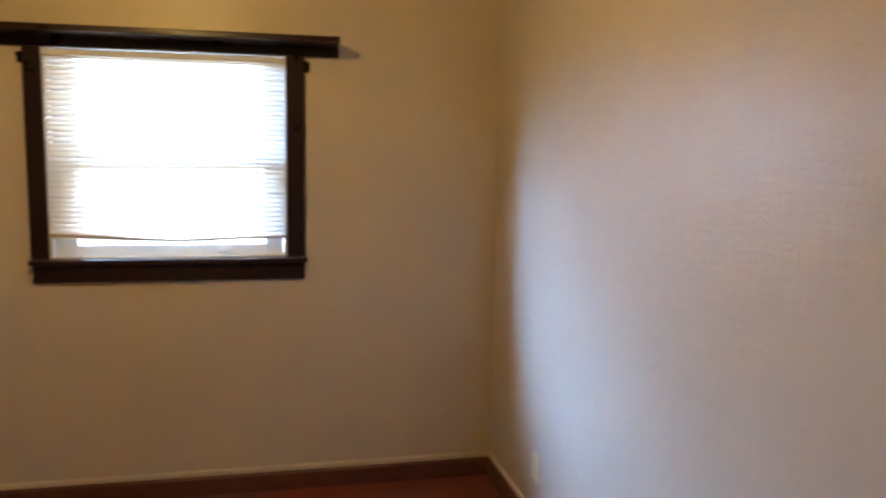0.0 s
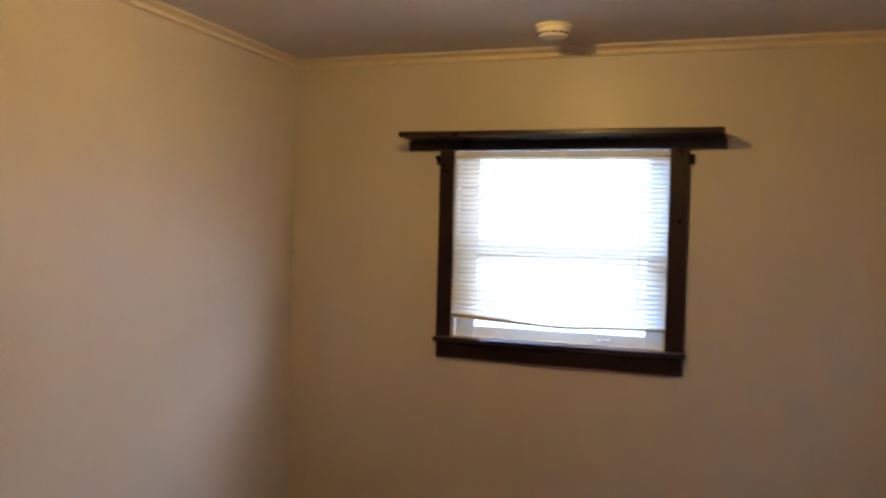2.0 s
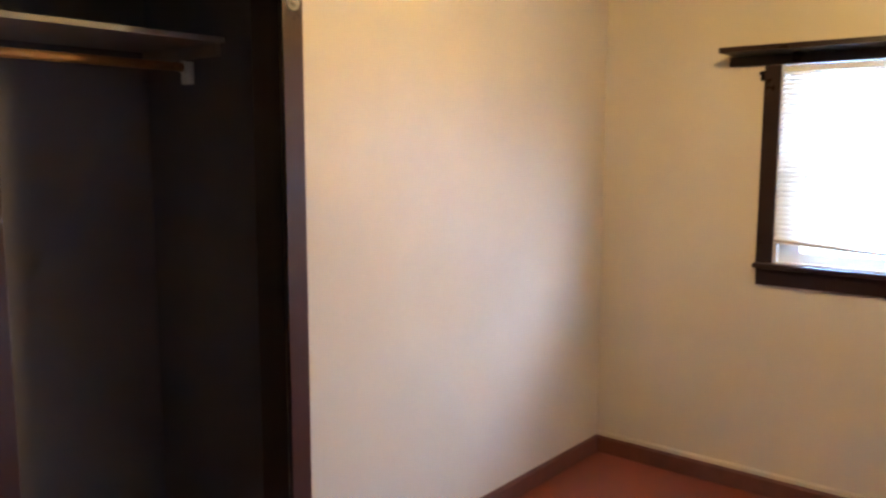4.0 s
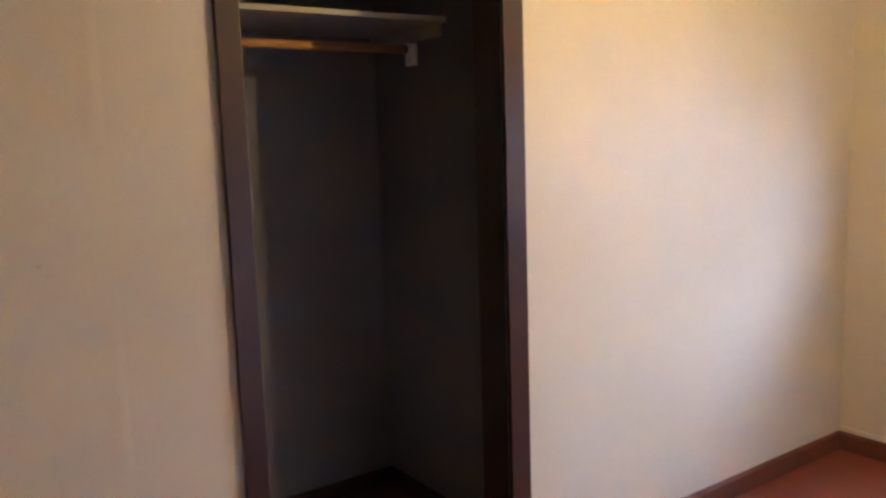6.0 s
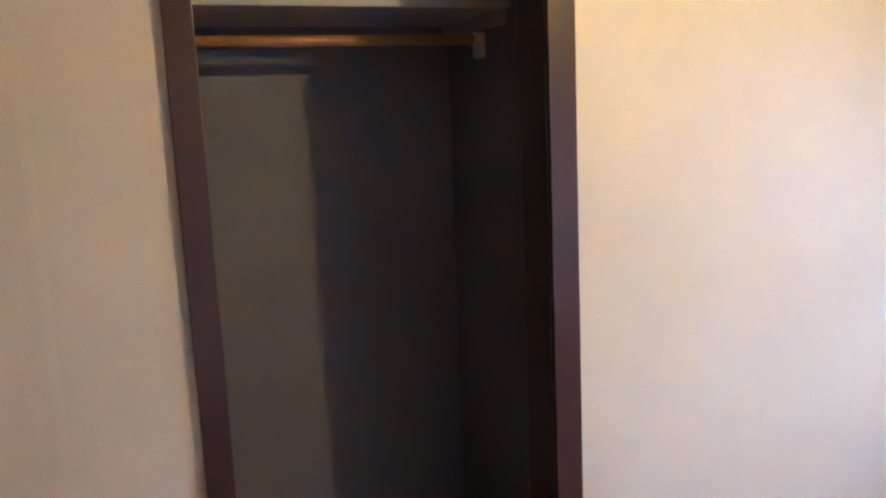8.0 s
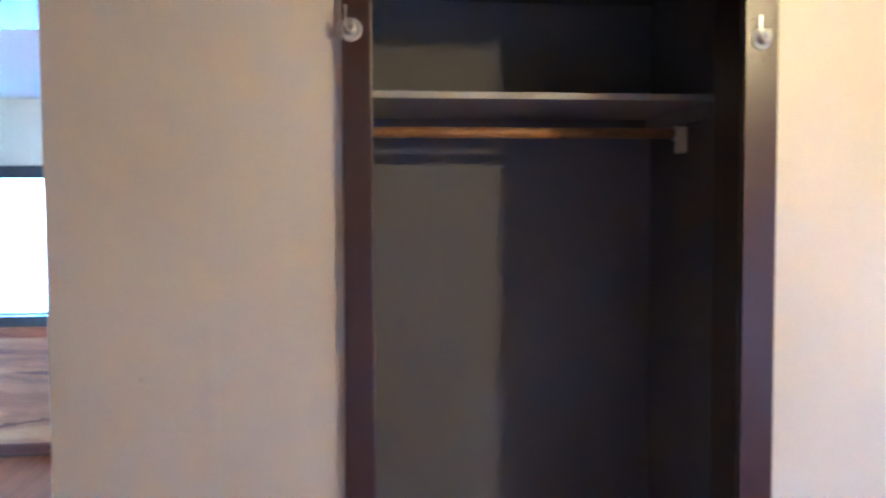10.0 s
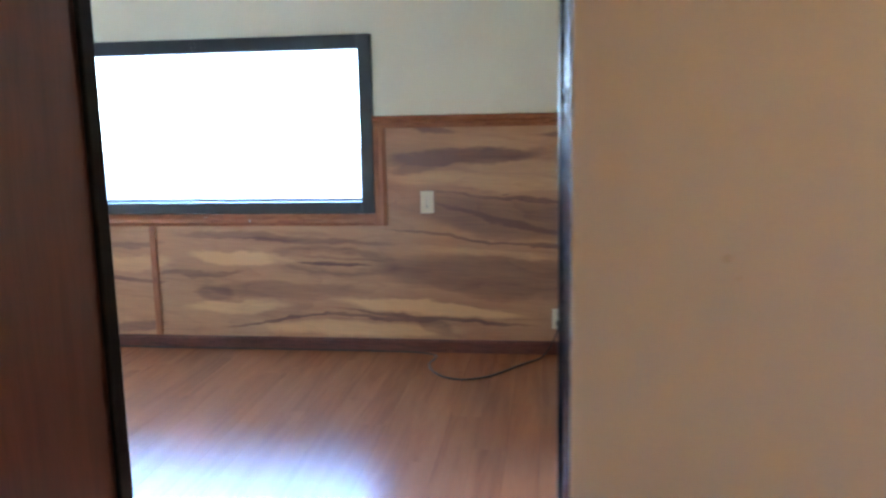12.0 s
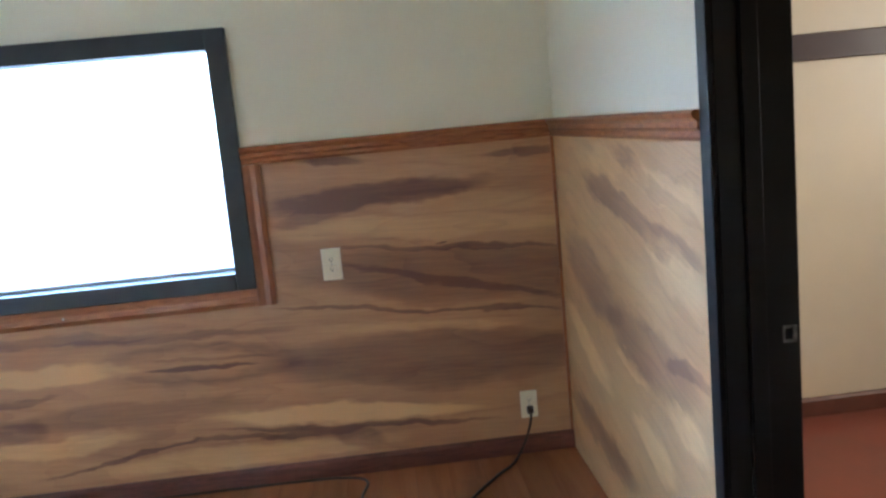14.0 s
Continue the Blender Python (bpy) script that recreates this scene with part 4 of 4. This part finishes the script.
part("stop", boxes((CD_W + 0.0005, CD_W + 0.012, B_NORTH + 0.045, B_NORTH + 0.085, FLOOR_B, CD_TOP), bevel=0.003), SATIN_BLACK, door_frame_2)
part("stop", boxes((CD_E - 0.012, CD_E - 0.0005, B_NORTH + 0.045, B_NORTH + 0.085, FLOOR_B, CD_TOP), bevel=0.003), SATIN_BLACK, door_frame_2)
plate = part("strike_plate", wall_x(CD_W + 0.0005, CD_W + 0.003, B_NORTH + 0.124, B_NORTH + 0.156, 0.962, 1.000, [(B_NORTH + 0.128, B_NORTH + 0.147, 0.968, 0.994)]), WORN_STEEL, door_frame_2, "dark scratched strike plate")
part("latch_hole", boxes((CD_W + 0.0004, CD_W + 0.0012, B_NORTH + 0.127, B_NORTH + 0.148, 0.967, 0.995)), MATTE_BLACK, plate)

# window of the panelled room
window_2 = tagged(new("window_2"), "wide window in a black frame, glaring with daylight", "window", kind="structure")
y0, y1, z0, z1 = BWIN
part("window_frame", boxes((B_WEST - 0.10, B_WEST + 0.030, y1 - 0.035, y1 + 0.043, z0 - 0.034, z1 + 0.05), bevel=0.004), FRAME_BLACK, window_2)
part("window_frame", boxes((B_WEST - 0.10, B_WEST + 0.030, y0 - 0.043, y0 + 0.035, z0 - 0.034, z1 + 0.05), bevel=0.004), FRAME_BLACK, window_2)
part("window_frame", boxes((B_WEST - 0.10, B_WEST + 0.030, y0 + 0.035, y1 - 0.035, z1 - 0.028, z1 + 0.05), bevel=0.004), FRAME_BLACK, window_2)
part("window_sill", boxes((B_WEST - 0.10, B_WEST + 0.036, y0 + 0.035, y1 - 0.035, z0 - 0.034, z0 + 0.035), bevel=0.004), FRAME_BLACK, window_2)
part("sash_rail", boxes((B_WEST - 0.085, B_WEST - 0.055, y0 + 0.035, y1 - 0.035, z0 + 0.036, z0 + 0.050), bevel=0.002), SASH, window_2)
part("catch", boxes((B_WEST + 0.029, B_WEST + 0.040, -5.74, -5.70, z1 + 0.002, z1 + 0.030), bevel=0.003), FRAME_BLACK, window_2, "small black window catch")
pane = part("pane", boxes((B_WEST - 0.072, B_WEST - 0.068, y0 + 0.03, y1 - 0.03, z0 + 0.03, z1 - 0.02)), GLASS, window_2)
pane.visible_shadow = False

# nails in the trim board under the window
for yn, zn in ((-5.711, 0.905), (-5.435, 0.885)):
    part("nail", cylinder(bmesh.new(), (B_WEST + 0.0265, yn, zn), 0.0045, 0.004, 0.003, 'x', 10), STEEL, w1, "bright nail head")
# split in the foot of the veneer beside the side door
part("split", boxes((-2.293, -2.289, B_NORTH - 0.0075, B_NORTH - 0.0071, 0.258, 0.352)), SLOT, w2, "narrow dark split in the veneer")

# cable from the outlet, looped on the floor
cable = thing("power_cord", (-3.35, -4.1, FLOOR_B), "dark power cord plugged in, looped, then run along baseboard", "cord")
fz = FLOOR_B + 0.0065
part("plug", boxes((B_WEST + 0.0155, B_WEST + 0.045, -3.616, -3.590, 0.269, 0.298), bevel=0.006), RUBBER, cable)
part("lead", tube([(B_WEST + 0.040, -3.603, 0.283), (B_WEST + 0.062, -3.610, 0.245), (B_WEST + 0.075, -3.640, 0.17), (-3.50, -3.70, 0.105), (-3.42, -3.78, fz), (-3.30, -3.87, fz), (-3.18, -3.96, fz),
                   (-3.105, -4.08, fz), (-3.118, -4.19, fz), (-3.22, -4.285, fz), (-3.36, -4.33, fz), (-3.50, -4.31, fz), (-3.565, -4.38, fz), (-3.590, -4.60, fz), (-3.596, -5.20, fz), (-3.590, -5.90, fz), (-3.597, -6.60, fz), (-3.594, -7.30, fz)], 0.0055, 8, 8), RUBBER, cable, smooth=True)

# ---- side room seen through its doorway ----
C_NORTH = -0.9
setting("floor_side_room", boxes((B_WEST - 0.1, CLO_BACK - 0.08, B_NORTH + 0.0, C_NORTH + 0.1, FLOOR_B - 0.1, FLOOR_B)), RED_FLOOR, "smooth red-brown painted floor", "floor")
setting("ceiling_side_room", boxes((B_WEST - 0.1, CLO_BACK - 0.08, B_NORTH + 0.1, C_NORTH + 0.1, CEIL_B + 0.001, CEIL_B + 0.1)), WHITE_CEIL, "plain white ceiling", "ceiling")
setting("wall_side_room_west", boxes((B_WEST - 0.15, B_WEST, B_NORTH + 0.15, C_NORTH, 0, CEIL_B)), CREAM, "cream painted wall below and above a dark rail", "wall")
# the opening is made up, out of view, to let the fill lamp in
setting("wall_side_room_north", wall_y(C_NORTH, C_NORTH + 0.12, B_WEST, CLO_BACK - 0.08, 0, CEIL_B, [(-2.75, -1.85, 1.1, 2.0)]), CREAM, "cream wall with an added, unseen opening for the fill lamp", "wall")
setting("wall_side_room_east", boxes((CLO_BACK - 0.20, CLO_BACK - 0.081, B_NORTH + 0.15, C_NORTH, 0, CEIL_B)), CREAM, "cream painted wall closing the side room", "wall")
setting("picture_rail", boxes((B_WEST + 0.0005, B_WEST + 0.022, B_NORTH + 0.15, C_NORTH, 1.622, 1.732), bevel=0.004), TRIM, "dark brown board running along the wall", "trim")
baseboard("baseboard_side_room", 'y', B_NORTH + 0.15, C_NORTH, B_WEST + 0.001, 1, FLOOR_B, 0.085, BASE_BROWN, "dark red-brown baseboard", 0.016)

# ---- laminate planks of the panelled room ----
floor_b = tagged(new("floor_sunroom"), "glossy orange-brown laminate plank floor", "floor", kind="structure")


def plank_mesh(length, width):
    bm = boxes((0, length, 0, width, -0.006, 0.0))
    top = [e for e in bm.edges if all(v.co.z > -0.001 for v in e.verts) and abs(e.verts[0].co.y - e.verts[1].co.y) < 1e-6]
    bmesh.ops.bevel(bm, geom=top, offset=0.0004, segments=1, affect='EDGES')
    me = bpy.data.meshes.new("plank")
    bm.to_mesh(me)
    bm.free()
    me.materials.append(PLANK)
    return me


PW, PL = 0.1405, 1.21
meshes = {}
row = 0
yy = B_NORTH
while yy > B_SOUTH + 0.01:
    w = min(PW, yy - B_SOUTH)
    x = B_EAST - [0.28, 0.79, 1.10, 0.55, 0.92, 0.40][row % 6]
    cuts = [B_EAST, x]
    while cuts[-1] - PL > B_WEST + 0.05:
        cuts.append(cuts[-1] - PL)
    cuts.append(B_WEST)
    for a, b in zip(cuts, cuts[1:]):
        key = (round(a - b, 3), round(w, 3))
        if key not in meshes:
            meshes[key] = plank_mesh(a - b - 0.0002, w - 0.0006)
        p = new("plank", meshes[key])
        p.location = (b + 0.0001, yy - w + 0.0003, FLOOR_B)
        p.parent = floor_b
    yy -= PW
    row += 1
